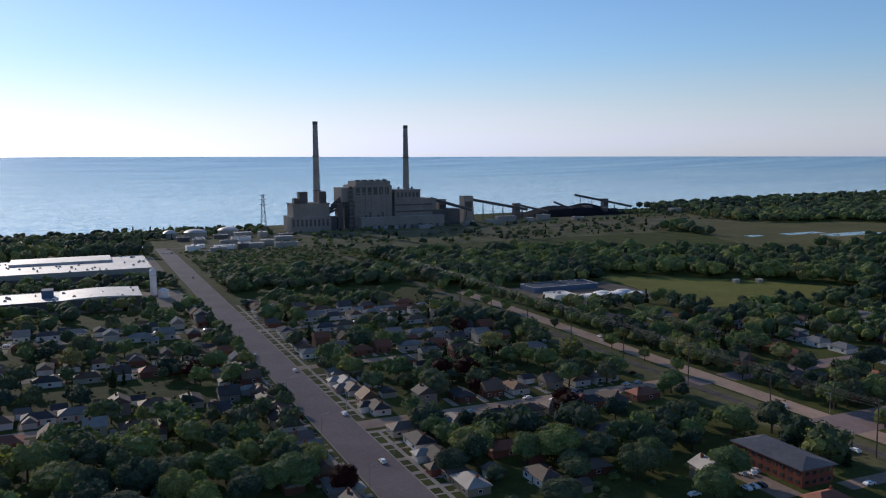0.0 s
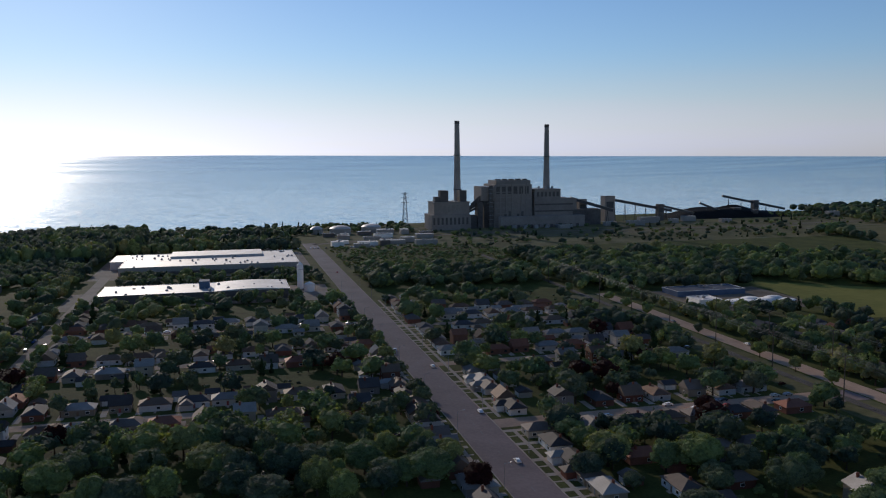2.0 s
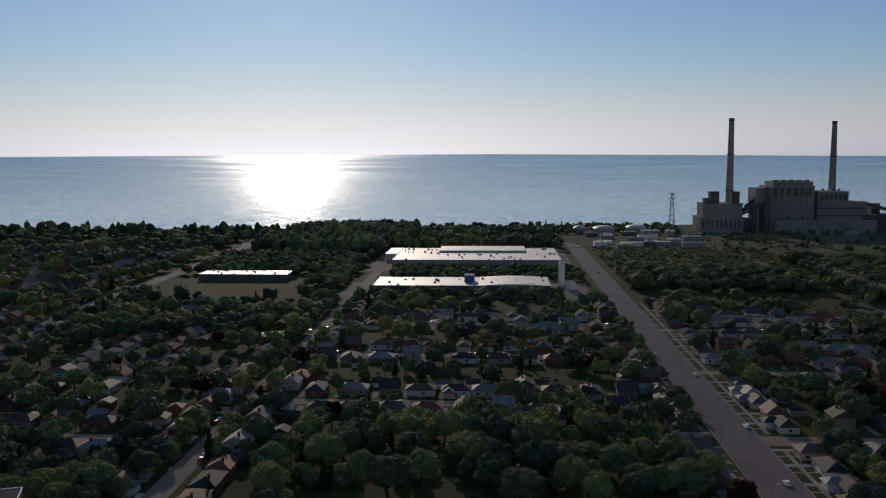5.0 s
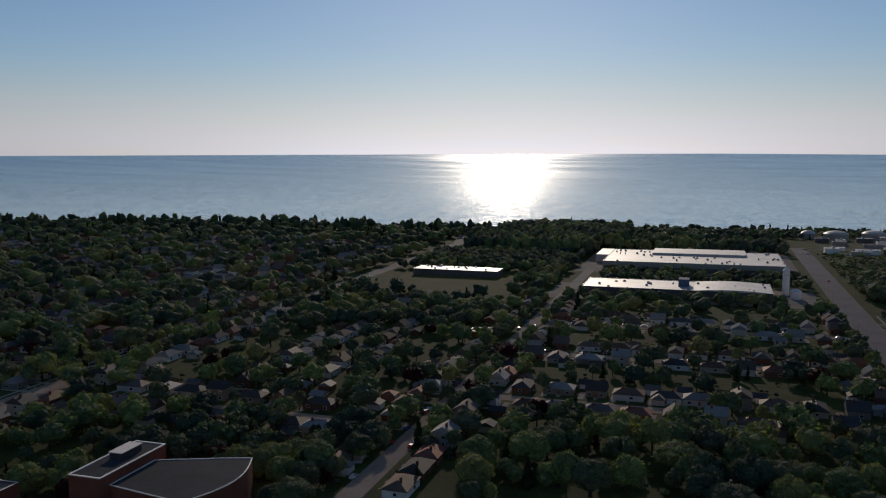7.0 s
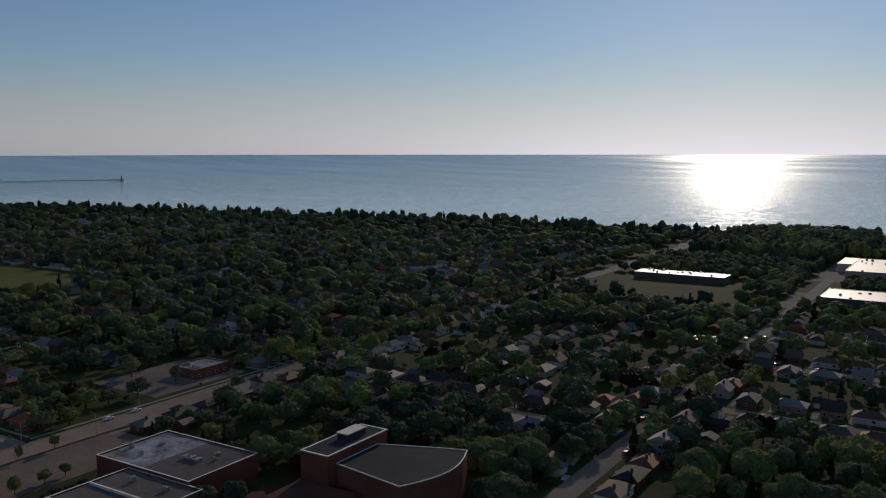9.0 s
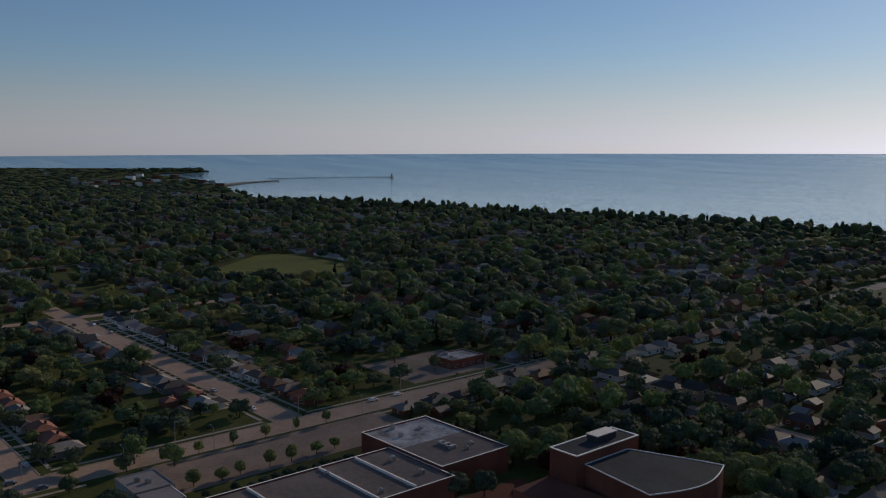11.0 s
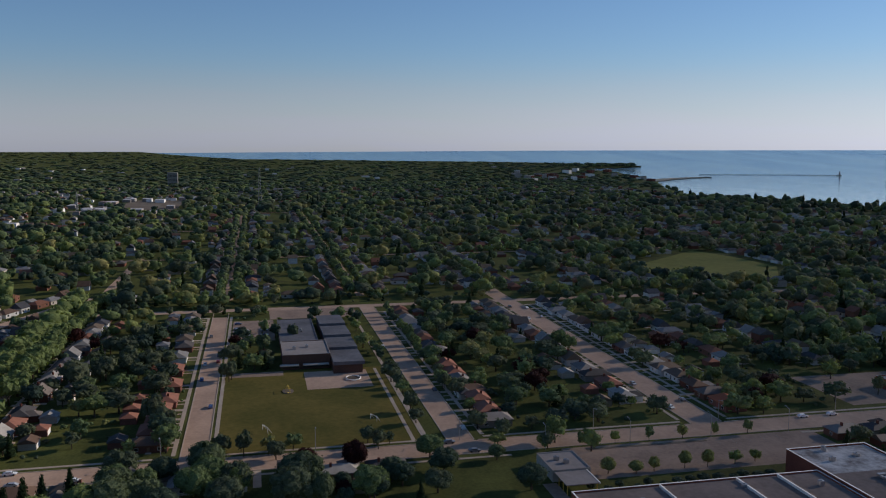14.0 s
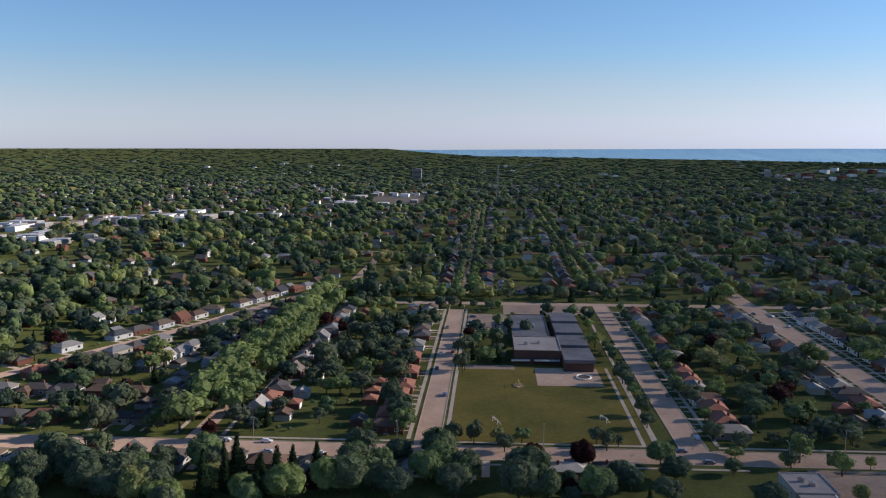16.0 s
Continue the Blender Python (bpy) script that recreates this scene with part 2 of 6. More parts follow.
def water_material(name, deep, rough_lo, rough_hi):
    """Rippled water: the waves are finer than can be seen, so they are roughness, with calmer and windier lanes."""
    m, n, l, b = shader(name, 0.3, 0, 0.5)
    b.inputs["IOR"].default_value = 1.33
    geo = n.new("ShaderNodeNewGeometry")
    mp = n.new("ShaderNodeMapping")
    mp.inputs["Scale"].default_value = (0.0011, 0.006, 0.0)
    l.new(geo.outputs["Position"], mp.inputs["Vector"])
    t = n.new("ShaderNodeTexNoise")
    t.inputs["Scale"].default_value, t.inputs["Detail"].default_value = 1.0, 5
    l.new(mp.outputs[0], t.inputs["Vector"])
    r = n.new("ShaderNodeMapRange")
    r.inputs["From Min"].default_value, r.inputs["From Max"].default_value = 0.35, 0.65
    r.inputs["To Min"].default_value, r.inputs["To Max"].default_value = rough_lo, rough_hi
    l.new(t.outputs["Fac"], r.inputs["Value"])
    far = n.new("ShaderNodeVectorMath")
    far.operation = "LENGTH"
    l.new(geo.outputs["Position"], far.inputs[0])
    wind = n.new("ShaderNodeMapRange")
    wind.inputs["From Min"].default_value, wind.inputs["From Max"].default_value = 1250, 4800
    wind.inputs["To Min"].default_value, wind.inputs["To Max"].default_value = 0.45, 1.75
    l.new(far.outputs["Value"], wind.inputs["Value"])
    rough = n.new("ShaderNodeMath")
    rough.operation = "MULTIPLY"
    l.new(r.outputs[0], rough.inputs[0])
    l.new(wind.outputs[0], rough.inputs[1])
    l.new(rough.outputs[0], b.inputs["Roughness"])
    l.new(ramp(n, l, t.outputs["Fac"], [(0.35, deep), (0.65, tuple(c * 1.25 for c in deep))]), b.inputs["Base Color"])
    w = n.new("ShaderNodeTexNoise")
    w.inputs["Scale"].default_value, w.inputs["Detail"].default_value, w.inputs["Roughness"].default_value = 0.09, 4, 0.7
    swell = n.new("ShaderNodeMapping")
    swell.inputs["Scale"].default_value = (0.5, 1.5, 0.0)
    l.new(geo.outputs["Position"], swell.inputs["Vector"])
    l.new(swell.outputs[0], w.inputs["Vector"])
    tilt = n.new("ShaderNodeVectorMath")
    tilt.operation = "MULTIPLY_ADD"
    l.new(w.outputs["Color"], tilt.inputs[0])
    tilt.inputs[1].default_value, tilt.inputs[2].default_value = (0.035, 0.36, 0.0), (-0.0175, -0.18, 1.0)
    nn = n.new("ShaderNodeVectorMath")
    nn.operation = "NORMALIZE"
    l.new(tilt.outputs[0], nn.inputs[0])
    l.new(nn.outputs[0], b.inputs["Normal"])
    return m


M_lake = water_material("lake_water", (0.130, 0.225, 0.305), 0.08, 0.14)
M_pond = water_material("pond_water", (0.03, 0.05, 0.06), 0.10, 0.18)

# ---- building blocks ----


def mesh_of(name, bm, *mats):
    me = bpy.data.meshes.new(name)
    bm.normal_update()
    bm.to_mesh(me)
    bm.free()
    for m in mats:
        me.materials.append(m)
    return me


def part(name, bm, material, parent, label=""):
    mats = material if isinstance(material, (list, tuple)) else [material]
    ob = new(name, mesh_of(name, bm, *mats))
    ob.parent = parent
    if label:
        ob["label"] = label
    return ob


def thing(name, label, category, group="", at=None, kind=""):
    ob = tagged(new(name), label, category, group, kind)
    if at is not None:
        ob.matrix_basis = at
    return ob


def setting(name, bm, mats, label, category):
    mats = mats if isinstance(mats, (list, tuple)) else [mats]
    return tagged(new(name, mesh_of(name, bm, *mats)), label, category, kind="structure")


def box(bm, x0, y0, z0, x1, y1, z1, mat=0, bevel=0.0):
    v = [bm.verts.new(p) for p in ((x0, y0, z0), (x1, y0, z0), (x1, y1, z0), (x0, y1, z0), (x0, y0, z1), (x1, y0, z1), (x1, y1, z1), (x0, y1, z1))]
    fs = [bm.faces.new([v[i] for i in q]) for q in ((0, 3, 2, 1), (4, 5, 6, 7), (0, 1, 5, 4), (1, 2, 6, 5), (2, 3, 7, 6), (3, 0, 4, 7))]
    for f in fs:
        f.material_index = mat
    if bevel:
        bmesh.ops.bevel(bm, geom=list({e for f in fs for e in f.edges}), offset=bevel, segments=1, affect="EDGES")
    return bm


def B(*boxes, mat=0, bevel=0.0):
    bm = bmesh.new()
    for b in boxes:
        box(bm, *b, mat=mat, bevel=bevel)
    return bm


def prism(bm, outline, z0, z1, mat=0):
    lo = [bm.verts.new((x, y, z0)) for x, y in outline]
    hi = [bm.verts.new((x, y, z1)) for x, y in outline]
    n = len(outline)
    fs = [bm.faces.new(hi), bm.faces.new(lo[::-1])] + [bm.faces.new((lo[i], lo[(i + 1) % n], hi[(i + 1) % n], hi[i])) for i in range(n)]
    for f in fs:
        f.material_index = mat
    bmesh.ops.recalc_face_normals(bm, faces=fs)
    return bm


def tube(bm, a, b, r0, r1=None, sides=8, mat=0):
    a, b = Vector(a), Vector(b)
    r1 = r0 if r1 is None else r1
    q = (b - a).to_track_quat("Z", "Y")
    ring = [[bm.verts.new(p + q @ Vector((r * math.cos(i * math.tau / sides), r * math.sin(i * math.tau / sides), 0))) for i in range(sides)] for p, r in ((a, r0), (b, r1))]
    fs = [bm.faces.new((ring[0][i], ring[0][(i + 1) % sides], ring[1][(i + 1) % sides], ring[1][i])) for i in range(sides)]
    fs += [bm.faces.new(ring[0][::-1]), bm.faces.new(ring[1])]
    for f in fs:
        f.material_index = mat
    return bm


FLAT, RIM = 2600.0, 4900.0


def rise(r, yaw=20.0):
    """Height of the far ground: beyond FLAT the sheet climbs almost to the eye's level, so that it ends in the horizon."""
    r = np.asarray(r, float)
    k = np.clip((r - FLAT) / (RIM - FLAT), 0, 1)
    dip = np.tan(np.radians(np.interp(yaw, [-50, -20, 0, 45, 70, 95, 125], [0.4, 0.2, 0.0, 0.0, 0.1, 0.3, 0.35])))
    return np.where(r < FLAT, 0.0, EYE - r * ((EYE / FLAT) * (1 - k) + dip * k))


def ring_sheet(name, yaws, inner, outer, steps, lift, edge, mat, label, category):
    """A sheet in rings round the middle, between two radii that change with the bearing; edge: how far its outer rim drops."""
    V, Fc = [], []
    n = len(yaws)
    fr = np.linspace(0, 1, steps) ** 1.4
    for f in list(fr) + ["skirt"]:
        k = 1.0 if f == "skirt" else f
        r = inner + (outer - inner) * k + (8.0 if f == "skirt" else 0.0)
        z = rise(np.minimum(r, RIM), yaws) + lift - (edge if f == "skirt" else 0)
        V.append(np.stack([-np.sin(np.radians(yaws)) * r, np.cos(np.radians(yaws)) * r, z], 1))
    V = np.concatenate(V)
    rows = steps + 1
    for i in range(rows - 1):
        for j in range(n - 1):
            a = i * n + j
            Fc.append((a, a + n, a + n + 1, a + 1))
    me = bpy.data.meshes.new(name)
    me.from_pydata(V.tolist(), [], Fc)
    me.materials.append(mat)
    bm = bmesh.new()
    bm.from_mesh(me)
    bmesh.ops.recalc_face_normals(bm, faces=bm.faces)
    if sum(f.normal.z for f in bm.faces) < 0:
        bmesh.ops.reverse_faces(bm, faces=bm.faces)
    bm.to_mesh(me)
    bm.free()
    return tagged(new(name, me), label, category, kind="structure")


# ---- lake, land and shore ----
yaws = np.concatenate([np.arange(-180, -70, 4.0), np.arange(-70, 140, 0.5), np.arange(140, 180.1, 4.0)])
SHORE_YAW = [-180, -90, -70, -50.8, -36.7, -25, -18, -12, 0, 8, 14.4, 20, 24.3, 32.4, 42.9, 53.4, 59.6, 61.9, 62.6, 63.3, 64, 66, 67.5, 68.2, 70.5, 81.3, 87.8, 91, 94, 97, 180]
SHORE_R = [4890, 4890, 3000, 2330, 1720, 1540, 1450, 1360, 1310, 1265, 1210, 1240, 1280, 1390, 1510, 1810, 1910, 1990, 2300, 2620, 3020, 3420, 3600, 4000, 4050, 4201, 4330, 4370, 4600, 4890, 4890]


def shore(yaw):
    return np.interp(yaw, SHORE_YAW, SHORE_R)


wob = np.array([18 * noise.noise((math.cos(radians(a)) * 9, math.sin(radians(a)) * 9, 0.5)) + 9 * noise.noise((math.cos(radians(a)) * 40, math.sin(radians(a)) * 40, 2.5)) for a in yaws])
ring_sheet("water", yaws, np.zeros(len(yaws)), np.full(len(yaws), RIM), 60, -7.0, 0, M_lake, "wide blue lake with light ripples up to the horizon", "lake").location.z = 0
ground = ring_sheet("ground", yaws, np.zeros(len(yaws)), shore(yaws) + np.where(shore(yaws) < 4800, wob, 0), 70, 0.0, 9.0, M_lawn, "green suburban ground ending in a low bluff", "ground")
ya = np.arange(64.6, 71.5, 0.2)
thick = np.clip((ya - 64.6) / 1.5, 0.05, 1)
ring_sheet("ground_headland", ya, 3900 - 110 * thick, 3905 + 75 * thick, 6, -3.0, 5.0, M_lawn, "low wooded headland across the bay", "ground")


def at_yaw(yaw, r, lift=0.0):
    return (-math.sin(radians(yaw)) * r, math.cos(radians(yaw)) * r, float(rise(r, yaw)) + lift)


# ---- roads ----
BLOCKED = []          # rectangles x0, y0, x1, y1 where no tree and no house stands


def sheet(name, rects, z, mat, label, category, keep=True, pad=0.0):
    bm = bmesh.new()
    for x0, y0, x1, y1 in rects:
        box(bm, x0, y0, -0.3, x1, y1, z)
        if keep:
            BLOCKED.append((x0 - pad, y0 - pad, x1 + pad, y1 + pad))
    return setting(name, bm, mat, label, category)


sheet("road_main", [(87, 190, 104, 1075)], 0.03, M_asphalt, "wide grey asphalt avenue running to the lake shore", "road", pad=2)
sheet("road_front", [(-309, -420, -295, 1060)], 0.03, M_concrete_road, "pale concrete street between houses and shops", "road", pad=2)
sheet("road_school_side", [(-595, 70.5, -309, 80.5)], 0.03, M_concrete_road, "pale concrete side street beside the school", "road", pad=2)
sheet("road_field_side", [(-575, -28.5, -309, -19)], 0.03, M_concrete_road, "pale concrete side street beside the playing field", "road", pad=2)
sheet("road_terrace", [(-640, 172.5, -309, 186)], 0.03, M_concrete_road, "pale concrete residential street", "road", pad=2)
sheet("road_cross", [(-604, -150, -594, 420)], 0.035, M_concrete_road, "pale concrete cross street behind the school", "road", pad=2)
sheet("road_avenue", [(-900, -116.5, -309, -109.5)], 0.03, M_concrete_road, "tree-lined concrete street", "road", pad=2)
sheet("road_back", [(-116, 240, -107, 830)], 0.03, M_concrete_road, "pale back street through the houses", "road", pad=1)
sheet("road_west", [(-106, 462, 87, 471), (-106, 552, 87, 560), (-106, 371, -5, 379), (-295, 317, -118, 326)], 0.035, M_concrete_road, "pale cross streets between gardens", "road", pad=1)
sheet("road_east", [(104, 324, 262, 335), (104, 430, 240, 438), (104, 535, 230, 543)], 0.035, M_concrete_road, "pale cross streets between houses", "road", pad=1)
sheet("road_arterial", [(279, 150, 290, 620)], 0.03, M_concrete_road, "pale concrete road beside the railway", "road", pad=2)
sheet("road_junction", [(262, 318, 278, 334), (292, 318, 420, 332), (258, 236, 330, 258)], 0.036, M_asphalt, "pale concrete crossing over the railway", "road", pad=1)
far_lanes = [(-1500, y, -640, y + 6.5) for y in (-24, 74, 180, 287, 515, 610)] + [(x, -260, x + 6.5, 700) for x in (-890, -1190, -1500)]
sheet("road_far", far_lanes, 0.03, M_concrete_road, "distant pale residential streets", "road", pad=0)


def slanted_road(name, pts, width, mat, label, z=0.032):
    bm = bmesh.new()
    a = [Vector((*p, 0)) for p in pts]
    for p, q in zip(a, a[1:]):
        s = (q - p).normalized().cross(Vector((0, 0, 1))) * width / 2
        prism(bm, [((p + s).x, (p + s).y), ((q + s).x, (q + s).y), ((q - s).x, (q - s).y), ((p - s).x, (p - s).y)], -0.3, z)
        for k in range(int((q - p).length / 6) + 1):
            c = p + (q - p).normalized() * k * 6
            BLOCKED.append((c.x - width / 2 - 2, c.y - width / 2 - 2, c.x + width / 2 + 2, c.y + width / 2 + 2))
    return setting(name, bm, mat, label, "road")


slanted_road("road_diagonal", [(-325, -265), (-391, -237), (-488, -192), (-550, -168), (-669, -122)], 9, M_concrete_road, "pale concrete street running aslant")
slanted_road("road_shore", [(-302, 800), (-300, 1000), (-330, 1130)], 9, M_concrete_road, "pale road towards the shore trees", 0.04)
slanted_road("road_plant", [(100, 1060), (330, 1150), (700, 1120), (1000, 1150)], 11, M_dirt, "pale gravel works road", 0.03)

# kerbs and pavements
kerbs = []
for x in (86.6, 104.0):
    kerbs += [(x, 200, x + 0.4, 1000)]
kerb_bm = bmesh.new()
for x0, y0, x1, y1 in kerbs:
    box(kerb_bm, x0, y0, -0.2, x1, y1, 0.18)
for y in (70.1, 80.5, -28.9, -19.0, 172.1, 186.0):
    box(kerb_bm, -590, y, -0.2, -310, y + 0.4, 0.18)
for a, b in ((-420, -119), (-107, -29), (-18, 66), (82, 172), (187, 1000)):
    box(kerb_bm, -309.4, a, -0.2, -309.0, b, 0.18)
box(kerb_bm, -295.0, -420, -0.2, -294.6, 1000, 0.18)
setting("kerb", kerb_bm, M_concrete, "pale concrete kerbs along the streets", "kerb")
walks = [(82, 200, 83.6, 640), (108, 200, 109.6, 320), (108, 338, 109.6, 640), (-313.5, -107, -311.9, -31), (-313.5, -16, -311.9, 63), (-313.5, 85, -311.9, 169), (-313.5, 190, -311.9, 620), (-291.5, -300, -289.9, 90), (-291.5, 210, -289.9, 620)]
for y in (-17.5, 62.2, 84.5, 168.5, 190, -32, -104, -123):
    walks.append((-575, y, -315, y + 1.6))
sheet("pavement", walks, 0.10, M_concrete, "narrow pale concrete pavements", "pavement")

# ---- lawns, fields and lots ----
sheet("ground_field", [(-428, -17, -312, 61)], 0.012, M_field, "worn green playing field beside the school", "playing field", pad=1)


def field(name, outline, z, mat, label, category, pad=2.0):
    """A sheet with a free outline; trees and houses keep off it."""
    setting(name, prism(bmesh.new(), outline, -0.3, z), mat, label, category)
    xs, ys = [p[0] for p in outline], [p[1] for p in outline]
    step, n = 12.0, len(outline)
    for i in range(int((max(xs) - min(xs)) / step) + 1):
        for j in range(int((max(ys) - min(ys)) / step) + 1):
            x, y = min(xs) + (i + 0.5) * step, min(ys) + (j + 0.5) * step
            inside = False
            for (ax, ay), (bx, by) in zip(outline, outline[1:] + outline[:1]):
                if (ay > y) != (by > y) and x < (bx - ax) * (y - ay) / (by - ay) + ax:
                    inside = not inside
            if inside:
                BLOCKED.append((x - step / 2 - pad, y - step / 2 - pad, x + step / 2 + pad, y + step / 2 + pad))


field("ground_meadow", [(408, 505), (416, 478), (545, 474), (584, 486), (524, 575), (479, 610), (429, 650), (420, 573)], 0.012, M_meadow, "mown yellow-green meadow", "meadow")
field("ground_marsh", [(885, 1140), (850, 1085), (790, 930), (740, 830), (725, 745), (790, 690), (1150, 850), (1100, 960), (1000, 990)], 0.012, M_marsh, "open olive-brown marsh meadow round the ponds", "meadow")
sheet("ground_works", [(120, 960, 1000, 1260)], 0.010, M_rough, "rough grass and bare yards round the power plant", "ground", keep=False)
sheet("ground_green", [(-272, 640, -160, 772)], 0.012, M_field, "mown green beside the white hall", "lawn")
field("ground_park", [(-640, 385), (-665, 352), (-722, 318), (-790, 395), (-856, 470), (-800, 482), (-723, 486), (-650, 440)], 0.04, M_meadow, "open park lawn among trees", "park")
sheet("ground_verge", [(254, 190, 277, 620)], 0.010, M_rough, "rough grass railway verge", "verge")
sheet("ground_rail_bed", [(265.5, 150, 270.5, 900)], 0.16, M_ballast, "brown ballast bed of a single railway track", "railway")
sheet("ground_school_pad", [(-424, 22, -392, 53)], 0.03, M_concrete_road, "pale concrete play yard", "play yard")
sheet("ground_school_lot", [(-560, -15, -500, 10), (-594, 8, -562, 66), (-428, -14, -420, 12)], 0.03, M_lot, "grey school parking area", "parking lot")
sheet("ground_shop_lot", [(-293, 110, -262, 215), (-262, 92, -236, 97)], 0.03, M_lot, "worn pale parking lot before the shops", "parking lot")
sheet("ground_shop_yard", [(-249, 97, -236, 176), (-200, 150, -136, 203)], 0.02, M_lot, "grey yard round the shop buildings", "parking lot")
sheet("ground_shop_lawn", [(-262, 110, -249, 176), (-294.6, 92, -293, 215)], 0.02, M_lawn, "narrow grass strip between parking lot and shop hall", "lawn")
sheet("ground_clinic_lot", [(-365, 255, -318, 312)], 0.03, M_lot, "pale parking lot beside a low flat building", "parking lot")
sheet("ground_factory_lot", [(-125, 655, 78, 735), (-125, 810, 78, 985)], 0.02, M_lot, "grey factory yard", "parking lot")
sheet("ground_yard_east", [(325, 525, 418, 618)], 0.02, M_dirt, "storage yard with pale heaps", "yard")
sheet("ground_flats_lot", [(204, 200, 214, 232), (231.5, 196, 255, 203)], 0.02, M_lot, "parking lot beside the brick flats", "parking lot")
sheet("ground_plaza", [(-200, 180, -184, 205)], 0.03, M_brick, "red paved court between the buildings", "court")
for k, (x0, y0, x1, y1) in enumerate([(862, 846, 925, 866), (900, 806, 990, 836), (803, 852, 826, 868)]):
    setting("water_pond", B((x0, y0, -0.3, x1, y1, 0.02)), M_pond, "pale settling pond", "pond")
    BLOCKED.append((x0 - 10, y0 - 10, x1 + 10, y1 + 10))

sheet("ground_strip_lot", [(-1180, -640, -1090, -560), (-1240, -560, -1130, -480), (-1330, -480, -1230, -400), (-1000, -590, -920, -480)], 0.02, M_lot, "pale parking lots of the far shopping strip", "parking lot", keep=False)
sheet("ground_far_clearing", [(-1900, -250, -1590, -140), (-1360, -430, -1250, -330)], 0.02, M_dirt, "pale bare clearing among far trees", "clearing")

# ---- large buildings ----


def flat_building(name, label, category, x0, y0, x1, y1, h, wall, roof, edge=M_trim, parapet=0.5, bands=0, units=0, group="", seed=1):
    """A flat-roofed block with a parapet; bands: rows of windows; units: boxes on the roof."""
    rng = random.Random(seed)
    t = thing(name, label, category, group, pose((x0 + x1) / 2, (y0 + y1) / 2, 0))
    a, b = (x1 - x0) / 2, (y1 - y0) / 2
    part("wall", B((-a, -b, 0, a, -b + 0.4, h), (-a, b - 0.4, 0, a, b, h), (-a, -b + 0.4, 0, -a + 0.4, b - 0.4, h), (a - 0.4, -b + 0.4, 0, a, b - 0.4, h)), wall, t)
    part("roof", B((-a + 0.4, -b + 0.4, h - parapet - 0.3, a - 0.4, b - 0.4, h - parapet)), roof, t)
    e = 0.35
    part("parapet_cap", B((-a - 0.1, -b - 0.1, h, a + 0.1, -b + e, h + 0.12), (-a - 0.1, b - e, h, a + 0.1, b + 0.1, h + 0.12), (-a - 0.1, -b + e, h, -a + e, b - e, h + 0.12), (a - e, -b + e, h, a + 0.1, b - e, h + 0.12)), edge, t)
    BLOCKED.append((x0 - 4, y0 - 4, x1 + 4, y1 + 4))
    for k in range(bands):
        z = 1.0 + k * (h - 1.0) / max(1, bands)
        n = max(2, int(2 * a / 4.5))
        for i in range(n):
            x = -a + (i + 0.5) * 2 * a / n
            for s in (-1, 1):
                w = part("window", B((x - 0.9, s * b - 0.06, z, x + 0.9, s * b + 0.06, z + 1.4)), M_trim, t)
                part("pane", B((x - 0.75, s * (b + 0.03) - 0.05, z + 0.15, x + 0.75, s * (b + 0.03) + 0.05, z + 1.25)), M_glass, w)
        n = max(2, int(2 * b / 4.5))
        for i in range(n):
            y = -b + (i + 0.5) * 2 * b / n
            for s in (-1, 1):
                w = part("window", B((s * a - 0.06, y - 0.9, z, s * a + 0.06, y + 0.9, z + 1.4)), M_trim, t)
                part("pane", B((s * (a + 0.03) - 0.05, y - 0.75, z + 0.15, s * (a + 0.03) + 0.05, y + 0.75, z + 1.25)), M_glass, w)
    zr = h - parapet
    for k in range(units):
        x, y, w, d, q = rng.uniform(-a + 3, a - 3), rng.uniform(-b + 3, b - 3), rng.uniform(1.0, 2.4), rng.uniform(1.0, 2.0), rng.uniform(0.8, 1.8)
        u = B((x - w / 2, y - d / 2, zr, x + w / 2, y + d / 2, zr + q), bevel=0.08)
        tube(u, (x, y, zr + q), (x, y, zr + q + 0.3), 0.35, 0.35, 8)
        part("roof_unit", u, M_steel, t, "grey metal ventilation unit")
    return t


# factories by the avenue
f1 = flat_building("factory", "long low factory with a bright white flat roof", "factory", -100, 824, 64, 930, 9, M_block, M_white_roof, units=46, seed=3, parapet=0.3)
part("roof_section", B((-40, 10, 8.7, 50, 53.5, 11.0)), M_white_roof, f1, "raised white roof section")
part("office_wing", B((-96, 5, 0, -82.0, 60, 8.2)), M_white_roof, f1, "pale office wing")
part("dock_wall", B((-80, -54.6, 0.6, 80, -53.2, 4.5)), M_plant_dark, f1, "dark row of loading docks")
f2 = flat_building("factory", "low factory with a pale grey metal roof", "factory", -97, 668, 44, 716, 8, M_plant_dark, M_white_roof, units=22, seed=5, parapet=0.2)
part("roof_house", B((2, -6, 7.8, 10, 6, 13.5)), M_blue, f2, "blue-grey roof housing")
bm = bmesh.new()
for i in range(12):
    a0, a1 = i / 12, (i + 1) / 12
    x0, x1 = 14 + 56 * a0, 14 + 56 * a1
    z0, z1 = 8.0 + 1.3 * math.sin(a0 * math.pi), 8.0 + 1.3 * math.sin(a1 * math.pi)
    bm.faces.new([bm.verts.new(p) for p in ((x0, -23.8, z0), (x1, -23.8, z1), (x1, 23.8, z1), (x0, 23.8, z0))])
    bm.faces.new([bm.verts.new(p) for p in ((x0, -23.8, 7.7), (x1, -23.8, 7.7), (x1, -23.8, z1), (x0, -23.8, z0))])
part("curved_roof", bm, M_white_roof, f2, "curved pale metal roof")
silo = thing("silo", "tall pale steel silo beside the factory", "silo", at=pose(56, 716, 0))
sb = bmesh.new()
